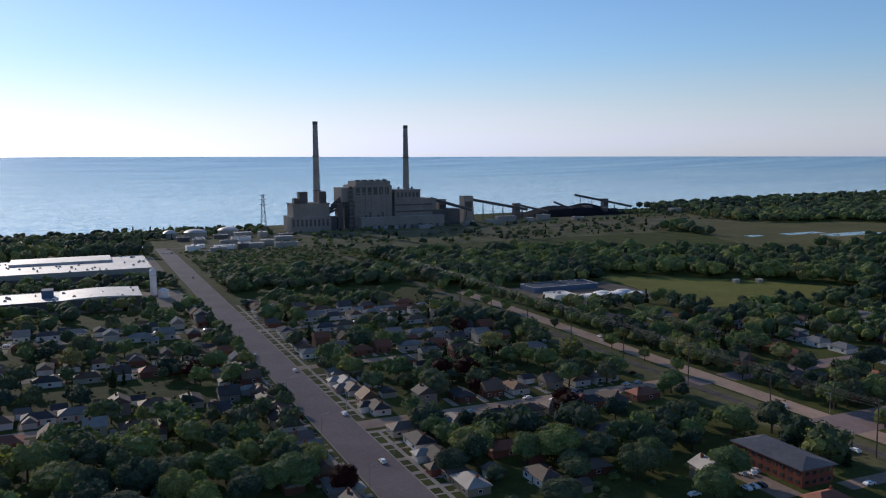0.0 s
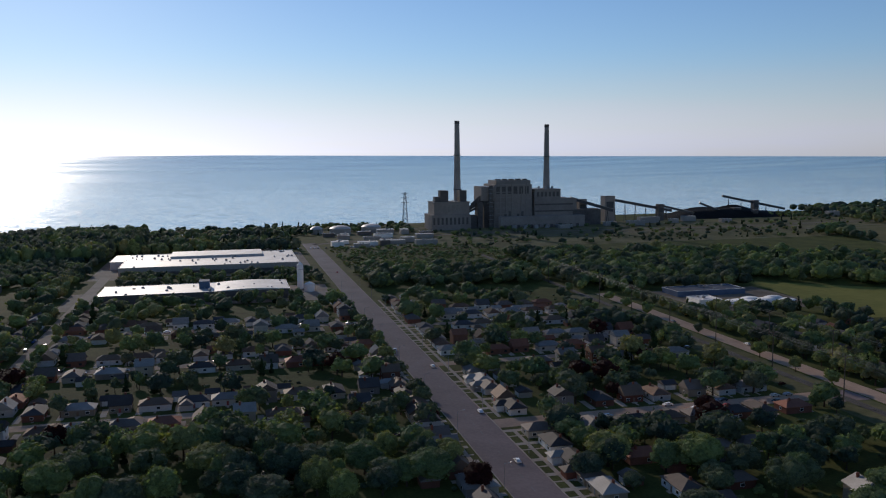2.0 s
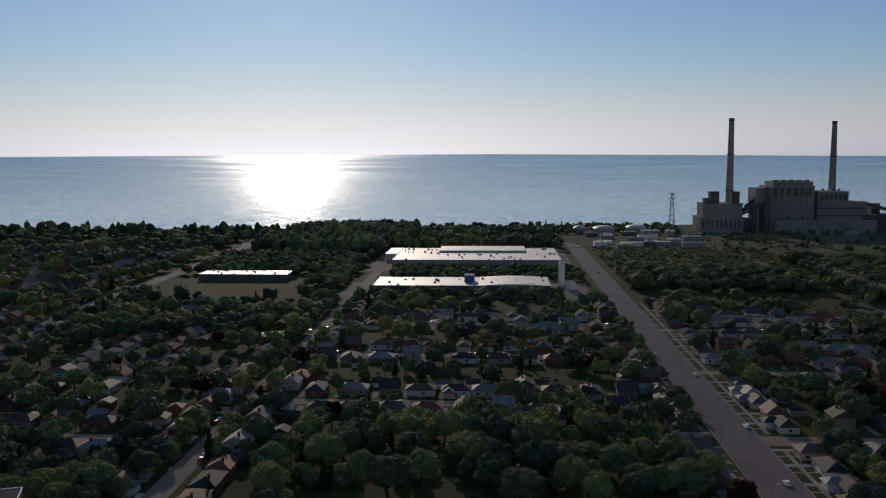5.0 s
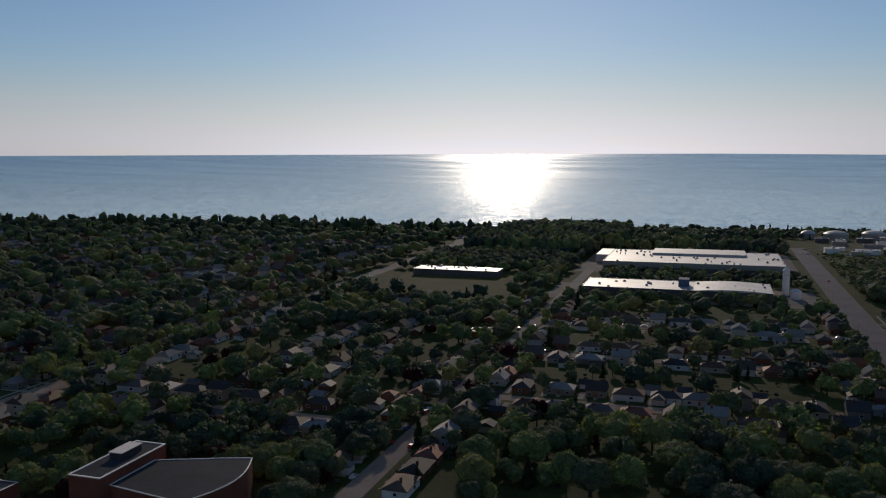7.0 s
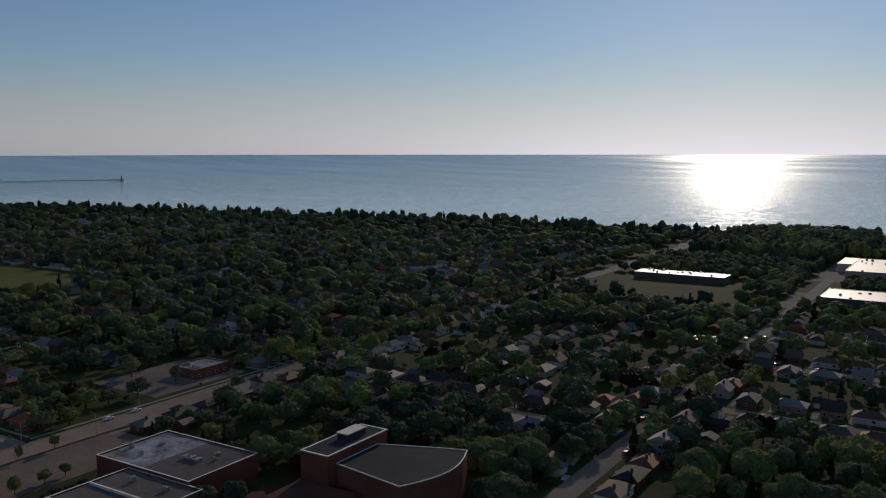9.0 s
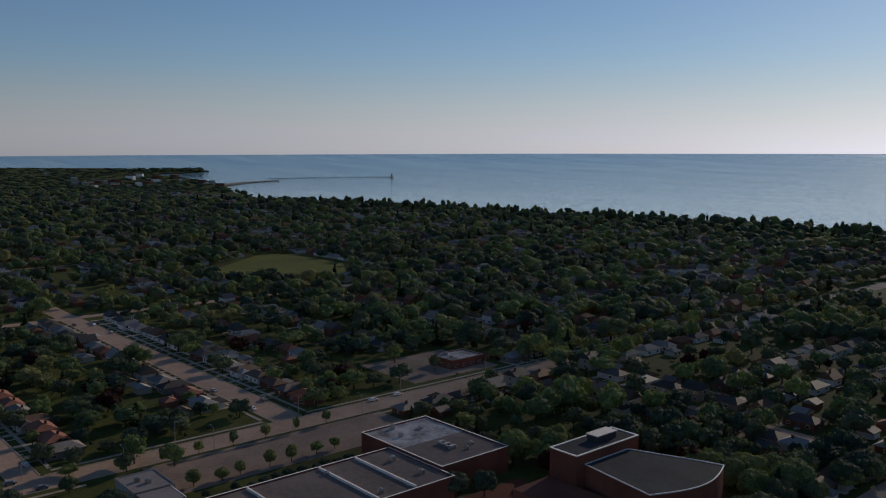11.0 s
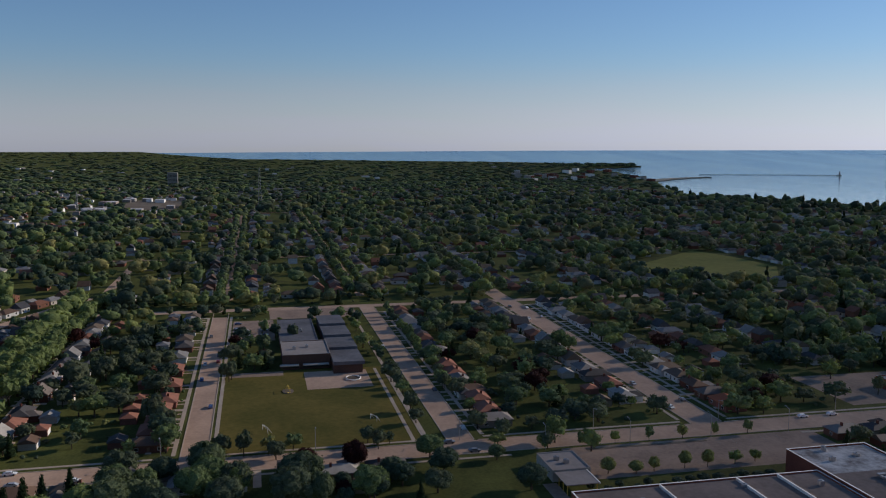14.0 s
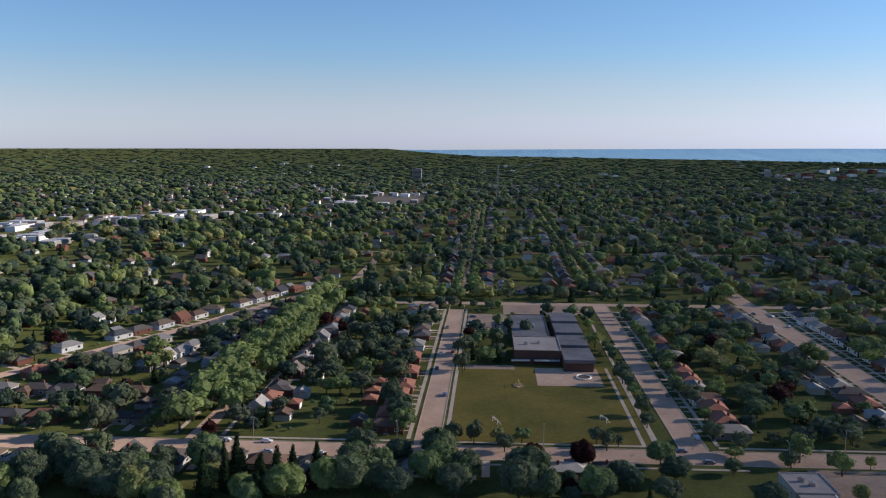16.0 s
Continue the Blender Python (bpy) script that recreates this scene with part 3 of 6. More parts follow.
tube(sb, (0, 0, 0), (0, 0, 20), 2.6, 2.6, 20)
tube(sb, (0, 0, 20), (0, 0, 22.5), 2.6, 0.4, 20)
part("shell", sb, M_white, silo)
part("ladder", B((2.6, -0.3, 0, 2.75, 0.3, 21)), M_steel, silo)
part("platform", B((-2.9, -2.9, 16.0, 2.9, 2.9, 16.25)), M_steel, silo)
tank = thing("storage_tank", "low pale storage tank with a domed top", "tank", at=pose(62, 700, 0))
sb = bmesh.new()
tube(sb, (0, 0, 0), (0, 0, 6), 4.2, 4.2, 24)
tube(sb, (0, 0, 6), (0, 0, 7.6), 4.2, 1.0, 24)
part("shell", sb, M_white, tank)
BLOCKED.append((48, 690, 72, 726))
club = thing("clubhouse", "low flat building with a roof edge glint in white", "building", at=pose(-132, 503, 0))
part("wall", B((-9, -6, 0, 9, 6, 3.4)), M_brick, club)
part("roof", B((-8.7, -5.7, 3.4, 8.7, 5.7, 3.48)), M_dark_roof, club)
# raised roof edge, its sun glint put in as pale colour
for rim in ((-9.1, -6.1, 3.3, 9.1, -5.8, 3.75), (-9.1, 5.8, 3.3, 9.1, 6.1, 3.75), (-9.1, -5.8, 3.3, -8.8, 5.8, 3.75), (8.8, -5.8, 3.3, 9.1, 5.8, 3.75)):
    part("roof_edge", B(rim), M_trim, club, "roof edge with its glint in white colour")
BLOCKED.append((-145, 488, -119, 513))
hall = flat_building("long_hall", "long low hall with a glaring white roof", "hall", -264, 742, -184, 766, 6, M_plant_dark, M_white_roof, units=12, seed=8, parapet=0.15)

# school
school = flat_building("school", "brown brick school with a pale flat roof hall", "school", -462, 12, -430, 36, 7.6, M_brick_dark, M_school_roof, edge=M_school_roof, parapet=0.25, units=2, seed=11)
for x0, x1 in ((-2.0, 11.0), (-13.5, -4.0)):
    part("canopy", B((16.0, x0, 2.6, 19.5, x1, 2.95)), M_block, school, "pale flat entrance canopy")
    part("window_band", B((15.95, x0, 1.0, 16.12, x1, 2.4)), M_glass, school)
school_wing = thing("school_wing", "long school wing with sloping slate-grey roofs", "school", at=pose(0, 0, 0))
part("wall", B((-538, 36.5, 0, -418, 51, 4.2)), M_brick_dark, school_wing)
for i, (x0, x1) in enumerate([(-545, -512), (-511.7, -480), (-479.7, -449), (-448.7, -417)]):
    rb = bmesh.new()
    lo, hi = 4.8, 6.2
    top = [(x0, 36.5, lo), (x1, 36.5, hi), (x1, 52, hi), (x0, 52, lo)]
    v = [rb.verts.new(p) for p in top] + [rb.verts.new((x, y, lo - 0.3)) for x, y, z in top]
    for q in ((0, 1, 2, 3), (4, 7, 6, 5), (0, 4, 5, 1), (1, 5, 6, 2), (2, 6, 7, 3), (3, 7, 4, 0)):
        rb.faces.new([v[k] for k in q])
    bmesh.ops.recalc_face_normals(rb, faces=rb.faces)
    part("roof", rb, M_slope_roof, school_wing)
for i in range(22):
    x = -534 + i * 5.4
    part("pane", B((x + 0.15, 51.0, 1.35, x + 2.25, 51.16, 2.65)), M_glass, part("window", B((x, 50.95, 1.2, x + 2.4, 51.1, 2.8)), M_dark_steel, school_wing))
BLOCKED.append((-545, 8, -410, 56))
flat_building("school_annex", "low dark-roofed school annexe", "school", -538, 12, -470, 33, 4.5, M_brick_dark, M_slope_roof, edge=M_slope_roof, parapet=0.2, units=3, seed=12)

# shops and theatre near the camera
shops = flat_building("shop_building", "big flat-roofed shop building with a weathered roof", "shop building", -253, 177.2, -207, 208, 9, M_brick, M_patch_roof, units=5, seed=21)
part("roof_field", B((-0.5, -14.9, 8.5, 22.4, 14.9, 8.56)), M_grey_roof, shops, "brown gravel roof field")
shops2 = flat_building("shop_building", "long flat-roofed shop hall with brown gravel roof", "shop building", -235.3, 92, -200, 176.6, 8.2, M_brick, M_grey_roof, units=7, seed=22)
for y in (12.3, -14.0, 26.8):
    part("roof_wall", B((-16.6, y, 7.6, 16.6, y + 0.5, 8.6)), M_trim, shops2, "pale low fire wall across the roof")
drive_in = flat_building("pavilion", "low flat-roofed pavilion with a pale grey roof", "pavilion", -280, 96, -263, 109.5, 4.0, M_block, M_school_roof, edge=M_school_roof, parapet=0.2, units=2, seed=41)
part("canopy", B((8.9, -6.3, 3.3, 20.5, 5.0, 3.6)), M_school_roof, drive_in, "flat canopy on posts")
part("canopy_edge", B((8.9, 5.0, 3.3, 20.7, 5.3, 3.75)), M_trim, drive_in, "pale metal canopy edge")
# the posts' yellow is warm light put into their colour
for x in (12.0, 16.0, 20.0):
    for y in (-5.8, 4.4):
        part("post", B((x - 0.12, y - 0.12, 0, x + 0.12, y + 0.12, 3.3)), M_yellow, drive_in)
part("bench", B((-6.0, 6.9, 0.0, 4.0, 7.3, 0.5)), M_concrete, drive_in)
setting("kerb_island", box(B((-291.4, 119, -0.2, -290.9, 168, 0.2)), -290.9, 119, -0.2, -289.2, 168, 0.16, 1), [M_concrete, M_dirt], "narrow kerbed island along the parking lot", "kerb")
setting("ground_corner_lawn", B((-292, 64, -0.3, -256, 92, 0.02)), M_lawn, "small corner lawn beside the parking lot", "lawn")
theatre = thing("theatre", "red brick theatre with a curved flat roof", "theatre", at=pose(0, 0, 0))
part("stage_tower", B((-183, 203, 0, -171.5, 235, 16)), M_brick, theatre)
part("stage_roof", B((-182.4, 203.6, 16.0, -172.1, 234.4, 16.04)), M_dark_roof, theatre)
part("tower_edge", B((-183.1, 202.9, 16, -171.4, 203.5, 16.3), (-183.1, 234.5, 16, -171.4, 235.1, 16.3), (-183.1, 203.5, 16, -182.5, 234.5, 16.3), (-172.0, 203.5, 16, -171.4, 234.5, 16.3)), M_trim, theatre)
rp = B((-180, 218, 16.04, -175.5, 228, 18.2))
part("penthouse", rp, M_dark_roof, theatre)
part("penthouse_roof", B((-180.3, 217.7, 18.2, -175.2, 228.3, 18.45)), M_white_roof, theatre)
curve = []
for i in range(13):
    k = i / 12
    curve.append((-143 + 5.5 * math.sin(k * math.pi) + 1.0 * (1 - k), 240 - 38 * k))
outline = [(-171.4, 229), ] + [(-171.4 + 28 * i / 4, 229 + 11 * i / 4) for i in range(1, 4)] + curve + [(-171.4, 207)]
part("auditorium", prism(bmesh.new(), outline, 0, 12.6), M_brick, theatre)
inner = [(x * 0.985 - 2.35, (y - 222) * 0.975 + 222) for x, y in outline]
part("auditorium_roof", prism(bmesh.new(), inner, 12.6, 12.64), M_dark_roof, theatre)
eb = bmesh.new()
for p, q in zip(outline, outline[1:] + outline[:1]):
    tube(eb, (*p, 12.72), (*q, 12.72), 0.22, 0.22, 6)
part("roof_edge", eb, M_trim, theatre)
part("low_wing", B((-183, 186, 0, -160, 202.8, 6.5)), M_brick, theatre)
BLOCKED.append((-188, 184, -134, 246))
# brick flats
flats = thing("apartment_building", "two-storey red brick flats with a low grey roof", "apartment building", at=pose(0, 0, 0))
part("wall", B((217, 204, 0, 231, 236, 6.4)), M_brick, flats)
rb = bmesh.new()
v = [rb.verts.new(p) for p in ((216, 203, 6.2), (232, 203, 6.2), (232, 237, 6.2), (216, 237, 6.2), (224, 209, 8.4), (224, 231, 8.4), (216, 203, 6.5), (232, 203, 6.5), (232, 237, 6.5), (216, 237, 6.5))]
for q in ((0, 3, 2, 1), (0, 1, 7, 6), (1, 2, 8, 7), (2, 3, 9, 8), (3, 0, 6, 9), (6, 7, 4), (7, 8, 5, 4), (8, 9, 5), (9, 6, 4, 5)):
    rb.faces.new([v[i] for i in q])
part("roof", rb, M_slope_roof, flats)
for s in (0, 1):
    for i in range(9):
        y = 205 + i * 3.4
        part("pane", B((216.86, y + 0.1, 1.1 + 3 * s, 217.02, y + 1.5, 2.3 + 3 * s)), M_glass, part("window", B((216.9, y, 1.0 + 3 * s, 217.05, y + 1.6, 2.4 + 3 * s)), M_wood, flats))
    for i in range(4):
        x = 218.4 + i * 3.3
        part("pane", B((x + 0.12, 203.86, 1.12 + 3 * s, x + 1.68, 204.02, 2.28 + 3 * s)), M_glass, part("window", B((x, 203.9, 1.0 + 3 * s, x + 1.8, 204.05, 2.4 + 3 * s)), M_wood, flats))
BLOCKED.append((206, 192, 236, 246))
flat_building("clinic", "low flat building with a pale roof", "shop building", -343, 286, -326, 308, 5, M_brick, M_patch_roof, edge=M_block, bands=1, units=4, seed=31)
flat_building("warehouse", "low blue storage building beside the yard", "warehouse", 333, 588, 392, 612, 4.2, M_blue, M_slope_roof, units=6, seed=33)
flat_building("warehouse", "low pale workshop beside the yard", "warehouse", 328, 548, 346, 566, 4.5, M_white, M_white_roof, units=2, seed=34)
hb = bmesh.new()
for i in range(9):
    bmesh.ops.create_icosphere(hb, subdivisions=2, radius=1, matrix=pose(352 + i * 6.5, 556 + random.uniform(-5, 5), 0.0) @ Matrix.Diagonal((random.uniform(5, 9), random.uniform(4, 8), random.uniform(1.6, 3.2), 1)))
tagged(new("gravel_heap", mesh_of("gravel_heap", hb, M_white)), "row of pale gravel heaps in the yard", "gravel heap", kind="stuff")

for x, y in ((512, 560), (530, 552)):
    flat_building("field_shed", "small pale shed on the meadow", "shed", x - 2.5, y - 2, x + 2.5, y + 2, 3, M_block, M_white_roof, parapet=0.15, group="meadow sheds")
# ---- power plant ----
tracks = bmesh.new()
for k, y in enumerate((1062, 1088, 1112, 1138, 1172)):
    for i in range(24):
        x = 290 + i * 30
        dy = 14 * math.sin(i * 0.22 + k)
        prism(tracks, [(x, y + dy), (x + 30, y + 14 * math.sin((i + 1) * 0.22 + k)), (x + 30, y + 5 + 14 * math.sin((i + 1) * 0.22 + k)), (x, y + 5 + dy)], -0.3, 0.05 + 0.004 * k)
setting("road_yard_tracks", tracks, M_dirt, "pale gravel tracks in the plant yard", "road")
PY = 1215.0


def plant_block(parent, name, x0, x1, z0, z1, depth, front=PY, mat=M_plant, label=""):
    b = B((x0, front, z0, x1, front + depth, z1))
    return part(name, b, mat, parent, label)


unit_a = thing("boiler_house", "low pale boiler house with two roof boxes", "power plant", "power plant buildings", pose(0, 0, 0))
plant_block(unit_a, "base", 283, 342, -1, 22, 46, 1198)
plant_block(unit_a, "wall", 287.5, 341, 22, 39.5, 36, 1202)
plant_block(unit_a, "roof_edge", 286.5, 342, 39.5, 40.6, 38, 1201, M_plant_band)
plant_block(unit_a, "roof_box", 298, 310, 40.6, 57, 14, 1205, M_plant_dark, "dark louvred roof box")
plant_block(unit_a, "roof_box", 327, 337.5, 40.6, 57, 14, 1205, M_plant_dark, "dark louvred roof box")
plant_block(unit_a, "roof_box", 290, 297, 40.6, 48, 12, 1205, M_plant_dark)
for i in range(9):
    part("window_strip", B((285.5 + i * 6.2, 1197.7, 8, 288.5 + i * 6.2, 1198.1, 18)), M_plant_dark, unit_a)
for i in range(8):
    part("panel", B((289.5 + i * 6.2, 1201.8, 26, 293.5 + i * 6.2, 1202.1, 36)), M_plant_band, unit_a)
unit_b = thing("boiler_house", "tall stepped boiler house of grey-brown cladding", "power plant", "power plant buildings", pose(0, 0, 0))
plant_block(unit_b, "wall", 383, 442, -1, 64, 55)
plant_block(unit_b, "penthouse", 387, 441, 64, 70, 40, PY + 4, M_plant_band)
for i in range(5):
    plant_block(unit_b, "roof_vent", 389 + i * 10.6, 395.5 + i * 10.6, 70, 72, 6, PY + 10, M_plant_dark)
plant_block(unit_b, "side_bay", 363, 383, 40, 61, 40)
plant_block(unit_b, "side_bay", 368, 383, -1, 40, 40, PY + 3, M_plant_dark)
plant_block(unit_b, "wing", 442, 447, -1, 52, 40, PY + 6, M_plant_dark)
for k, z in enumerate((52, 44, 36, 28, 20)):
    plant_block(unit_b, "gallery", 366 + 3 * k, 410 + 2 * k, z, z + 1.2, 1.2, PY - 1.2, M_plant_band, "narrow steel gallery")
for i in range(7):
    part("duct", B((392 + i * 6.6, PY - 2.4, 3, 395 + i * 6.6, PY, 16 + (i % 3) * 4)), M_plant_dark, unit_b)
unit_c = thing("turbine_hall", "pale turbine hall with banded upper storeys", "power plant", "power plant buildings", pose(0, 0, 0))
plant_block(unit_c, "wall", 447, 488, 42, 55, 40)
plant_block(unit_c, "base", 447, 508, -1, 42, 48)
plant_block(unit_c, "roof_edge", 446, 489, 55, 56.2, 42, PY - 1, M_plant_band)
for z in (12, 22, 32):
    plant_block(unit_c, "band", 447, 508, z, z + 2.2, 0.6, PY - 0.6, M_plant_dark)
for i in range(6):
    part("window_strip", B((450 + i * 6.3, PY - 0.4, 45, 453.6 + i * 6.3, PY, 52)), M_plant_dark, unit_c)
plant_block(unit_c, "low_wing", 388, 520, -1, 17, 14, PY - 18, M_plant)
plant_block(unit_c, "annex", 508, 556, -1, 24, 30, PY + 4, M_plant_dark)
plant_block(unit_c, "tank_house", 508, 516, 24, 42, 14, PY + 4, M_plant)
part("precipitator", B((356, 1210, -1, 364, 1226, 38), (345, 1212, -1, 355, 1222, 20)), M_plant_dark, unit_b)


for i in range(11):
    plant_block(unit_a, "rail_post", 288 + i * 5.2, 288.3 + i * 5.2, 40.6, 42.0, 0.3, 1201.2, M_dark_steel)
for i, (x, z) in enumerate([(392, 66), (401, 60), (410, 66), (425, 58), (433, 66)]):
    part("pipe", tube(bmesh.new(), (x, PY - 0.8, 2), (x, PY - 0.8, z), 0.7, 0.7, 8), M_plant_band, unit_b)
part("stair_tower", B((374, PY - 5, -1, 379, PY - 0.2, 63)), M_plant_dark, unit_b)
for k in range(9):
    part("landing", B((372.5, PY - 6.2, 6 + k * 6.4, 380.5, PY - 5, 6.5 + k * 6.4)), M_steel, unit_b)
for i in range(6):
    part("louvre", B((386 + i * 9, PY - 0.35, 50, 392 + i * 9, PY, 61)), M_plant_dark, unit_b)
for i in range(4):
    part("duct", tube(bmesh.new(), (337 + i * 4, 1222, 20 + i * 5), (366, 1222, 34 + i * 5), 1.6, 1.6, 8), M_plant_dark, unit_b)
for i in range(12):
    part("door", B((392 + i * 10.4, PY - 18.3, 0, 396 + i * 10.4, PY - 18, 5)), M_plant_dark, unit_c)
for i in range(3):
    part("roof_vent", tube(bmesh.new(), (458 + i * 11, PY + 14, 55), (458 + i * 11, PY + 14, 60), 2.0, 1.6, 10), M_steel, unit_c)
for i in range(5):
    tr_ = thing("transformer", "grey yard transformer beside the turbine hall", "transformer", "yard transformers", pose(405 + i * 17, PY - 27, 0))
    part("tank", B((-3, -2, 0, 3, 2, 5)), M_steel, tr_)
    for s in (-1.6, 0, 1.6):
        part("bushing", tube(bmesh.new(), (s, 0, 5), (s, 0, 7.4), 0.25, 0.15, 6), M_plant_dark, tr_)


def chimney_stack(x, y, h, r0, r1):
    s = thing("smokestack", "tall tapering concrete smokestack with a dark rim", "smokestack", "smokestacks of the plant", pose(x, y, 0))
    b = bmesh.new()
    for k in range(8):
        a, c = k / 8, (k + 1) / 8
        tube(b, (0, 0, h * a), (0, 0, h * c), r0 + (r1 - r0) * a ** 0.8, r0 + (r1 - r0) * c ** 0.8, 24)
    bmesh.ops.remove_doubles(b, verts=b.verts, dist=0.01)
    part("shaft", b, M_stack, s)
    part("rim", tube(bmesh.new(), (0, 0, h - 4), (0, 0, h + 0.4), r1 + 0.25, r1 + 0.25, 24), M_plant_dark, s)
    for f in (0.36, 0.68):
        part("platform", tube(bmesh.new(), (0, 0, h * f), (0, 0, h * f + 1.0), r0 + (r1 - r0) * f + 1.2, r0 + (r1 - r0) * f + 1.2, 24), M_dark_steel, s)
    return s


chimney_stack(331.5, 1235, 158, 6.4, 3.5)
chimney_stack(473.5, 1237, 153, 6.6, 3.3)


def conveyor(a, b, width, label, legs=4):
    c = thing("conveyor", label, "conveyor", "coal conveyors", pose(0, 0, 0))
    a, b = Vector(a), Vector(b)
    d = b - a
    q = Matrix.Translation(a) @ d.to_track_quat("X", "Z").to_matrix().to_4x4()
    g = B((0, -width / 2, -width / 2, d.length, width / 2, width / 2))
    bmesh.ops.transform(g, matrix=q, verts=g.verts)
    part("gallery", g, M_dark_steel, c)
    r = B((0, -width / 2 - 0.2, width / 2, d.length, width / 2 + 0.2, width / 2 + 0.5))
    bmesh.ops.transform(r, matrix=q, verts=r.verts)
    part("roof", r, M_steel, c)
    for i in range(legs):
        p = a + d * (i + 0.5) / legs
        if p.z > 6:
            l = bmesh.new()
            for s in (-1, 1):
                tube(l, (p.x + s * 3, p.y + s * 2, -1), (p.x, p.y, p.z - width / 2), 0.5, 0.4, 6)
            part("trestle", l, M_dark_steel, c)


conveyor((508, 1225, 41), (582, 1232, 20), 4.0, "long sloping coal conveyor gallery on trestles")
conveyor((590, 1262, 36), (700, 1262, 15), 4.0, "long sloping coal conveyor gallery on trestles", 6)
conveyor((680, 1262, 24), (745, 1270, 9), 3.0, "short sloping conveyor gallery", 3)
conveyor((764, 1285, 25), (822, 1282, 3), 2.6, "stacker conveyor over the coal pile", 2)
conveyor((835, 1330, 33), (960, 1330, 8), 3.4, "long stacker conveyor behind the coal pile", 5)
for x0, x1, y, h, lab in ((577, 594, 1258, 41, "tall dark conveyor transfer tower"), (526, 539, 1240, 38, "dark conveyor drive house"), (672, 682, 1258, 26, "small conveyor transfer house"), (829, 843, 1290, 15, "small dark drive house"), (895, 905, 1330, 24, "grey stacker support tower of steel"), (858, 867, 1275, 12, "low dark pump house by the pile")):
    tt = thing("transfer_tower", lab, "tower", "conveyor towers", pose((x0 + x1) / 2, y, 0))
    w = (x1 - x0) / 2
    part("shell", B((-w, -w, -1, w, w, h)), M_plant if h > 30 else M_plant_dark, tt)
    part("roof", B((-w - 0.4, -w - 0.4, h, w + 0.4, w + 0.4, h + 0.6)), M_dark_steel, tt)
    part("louvre", B((-w * 0.7, -w - 0.2, h * 0.55, w * 0.7, -w, h * 0.8)), M_dark_steel, tt)
cb = bmesh.new()
bmesh.ops.create_grid(cb, x_segments=60, y_segments=20, size=1)
for v in cb.verts:
    px, py = v.co.x, v.co.y
    hgt = max(0, (1 - abs(px) ** 2.2) * (1 - py * py)) * 21 * (0.85 + 0.3 * noise.noise((px * 3, py * 2, 0))) * (1.05 - 0.35 * max(px, 0))
    v.co = Vector((825 + px * 128, 1305 + py * 45, hgt - 1.5))
tagged(new("coal_pile", mesh_of("coal_pile", cb, M_coal)), "long black coal pile beside the conveyors", "coal pile", kind="stuff")
for x, y, w, d, h in ((676, 1212, 14, 9, 6), (600, 1190, 26, 12, 7), (640, 1225, 34, 12, 9), (715, 1235, 22, 10, 8), (560, 1195, 18, 10, 6), (480, 1175, 20, 9, 5), (760, 1200, 18, 9, 5), (1000, 1255, 20, 12, 8)):
    flat_building("plant_shed", "low shed in the power plant yard", "shed", x - w / 2, y - d / 2, x + w / 2, y + d / 2, h, M_block, M_white_roof if w < 16 else M_plant_band, units=1, parapet=0.2, group="plant sheds", seed=int(x))
# industrial buildings at the end of the avenue
rng = random.Random(77)
placed = []
while len(placed) < 38:
    x, y = rng.uniform(-70, 250), rng.uniform(1005, 1170)
    w, d = rng.uniform(9, 28), rng.uniform(7, 15)
    if (x < 112 and x + w > 80) or any(abs(x - a) < (w + c) / 2 + 5 and abs(y - b) < (d + e) / 2 + 4 for a, b, c, e in placed):
        continue
    placed.append((x, y, w, d))
    flat_building("works_building", "low industrial building near the shore", "works building", x, y, x + w, y + d, rng.uniform(3.5, 7), rng.choice([M_block, M_plant_dark, M_plant, M_white]), rng.choice([M_white_roof, M_grey_roof, M_slope_roof, M_white_roof]), units=2, parapet=0.2, group="works buildings", seed=len(placed))
for x, y, r, h in ((150, 1190, 15, 8), (196, 1205, 14, 8), (118, 1200, 9, 7)):
    tk = thing("oil_tank", "broad pale storage tank near the shore", "tank", "shore tanks", pose(x, y, 0))
    part("shell", tube(bmesh.new(), (0, 0, 0), (0, 0, h), r, r, 28), M_block, tk)
    part("roof", tube(tube(tube(bmesh.new(), (0, 0, h), (0, 0, h + 2.2), r + 0.2, r * 0.75, 28), (0, 0, h + 2.2), (0, 0, h + 3.6), r * 0.75, r * 0.4, 28), (0, 0, h + 3.6), (0, 0, h + 4.1), r * 0.4, 0.5, 28), M_white_roof, tk)
    BLOCKED.append((x - r - 3, y - r - 3, x + r + 3, y + r + 3))


def lattice_tower(x, y, h, w0, w1, label, name="lattice_tower", z=0.0):
    t = thing(name, label, "tower", at=pose(x, y, z))
    for sx in (-1, 1):
        for sy in (-1, 1):
            part("leg", tube(bmesh.new(), (sx * w0, sy * w0, 0), (sx * w1, sy * w1, h), 0.35, 0.25, 5), M_steel, t)
    n = max(4, int(h / 7))
    br = bmesh.new()
    for i in range(n):
        a, c = i / n, (i + 1) / n
        wa, wc = w0 + (w1 - w0) * a, w0 + (w1 - w0) * c
        for s in (-1, 1):
            tube(br, (-wa, s * wa, h * a), (wc, s * wc, h * c), 0.18, 0.18, 4)
            tube(br, (wa, s * wa, h * a), (-wc, s * wc, h * c), 0.18, 0.18, 4)
            tube(br, (s * wa, -wa, h * a), (s * wc, wc, h * c), 0.18, 0.18, 4)
    part("bracing", br, M_steel, t)
    return t


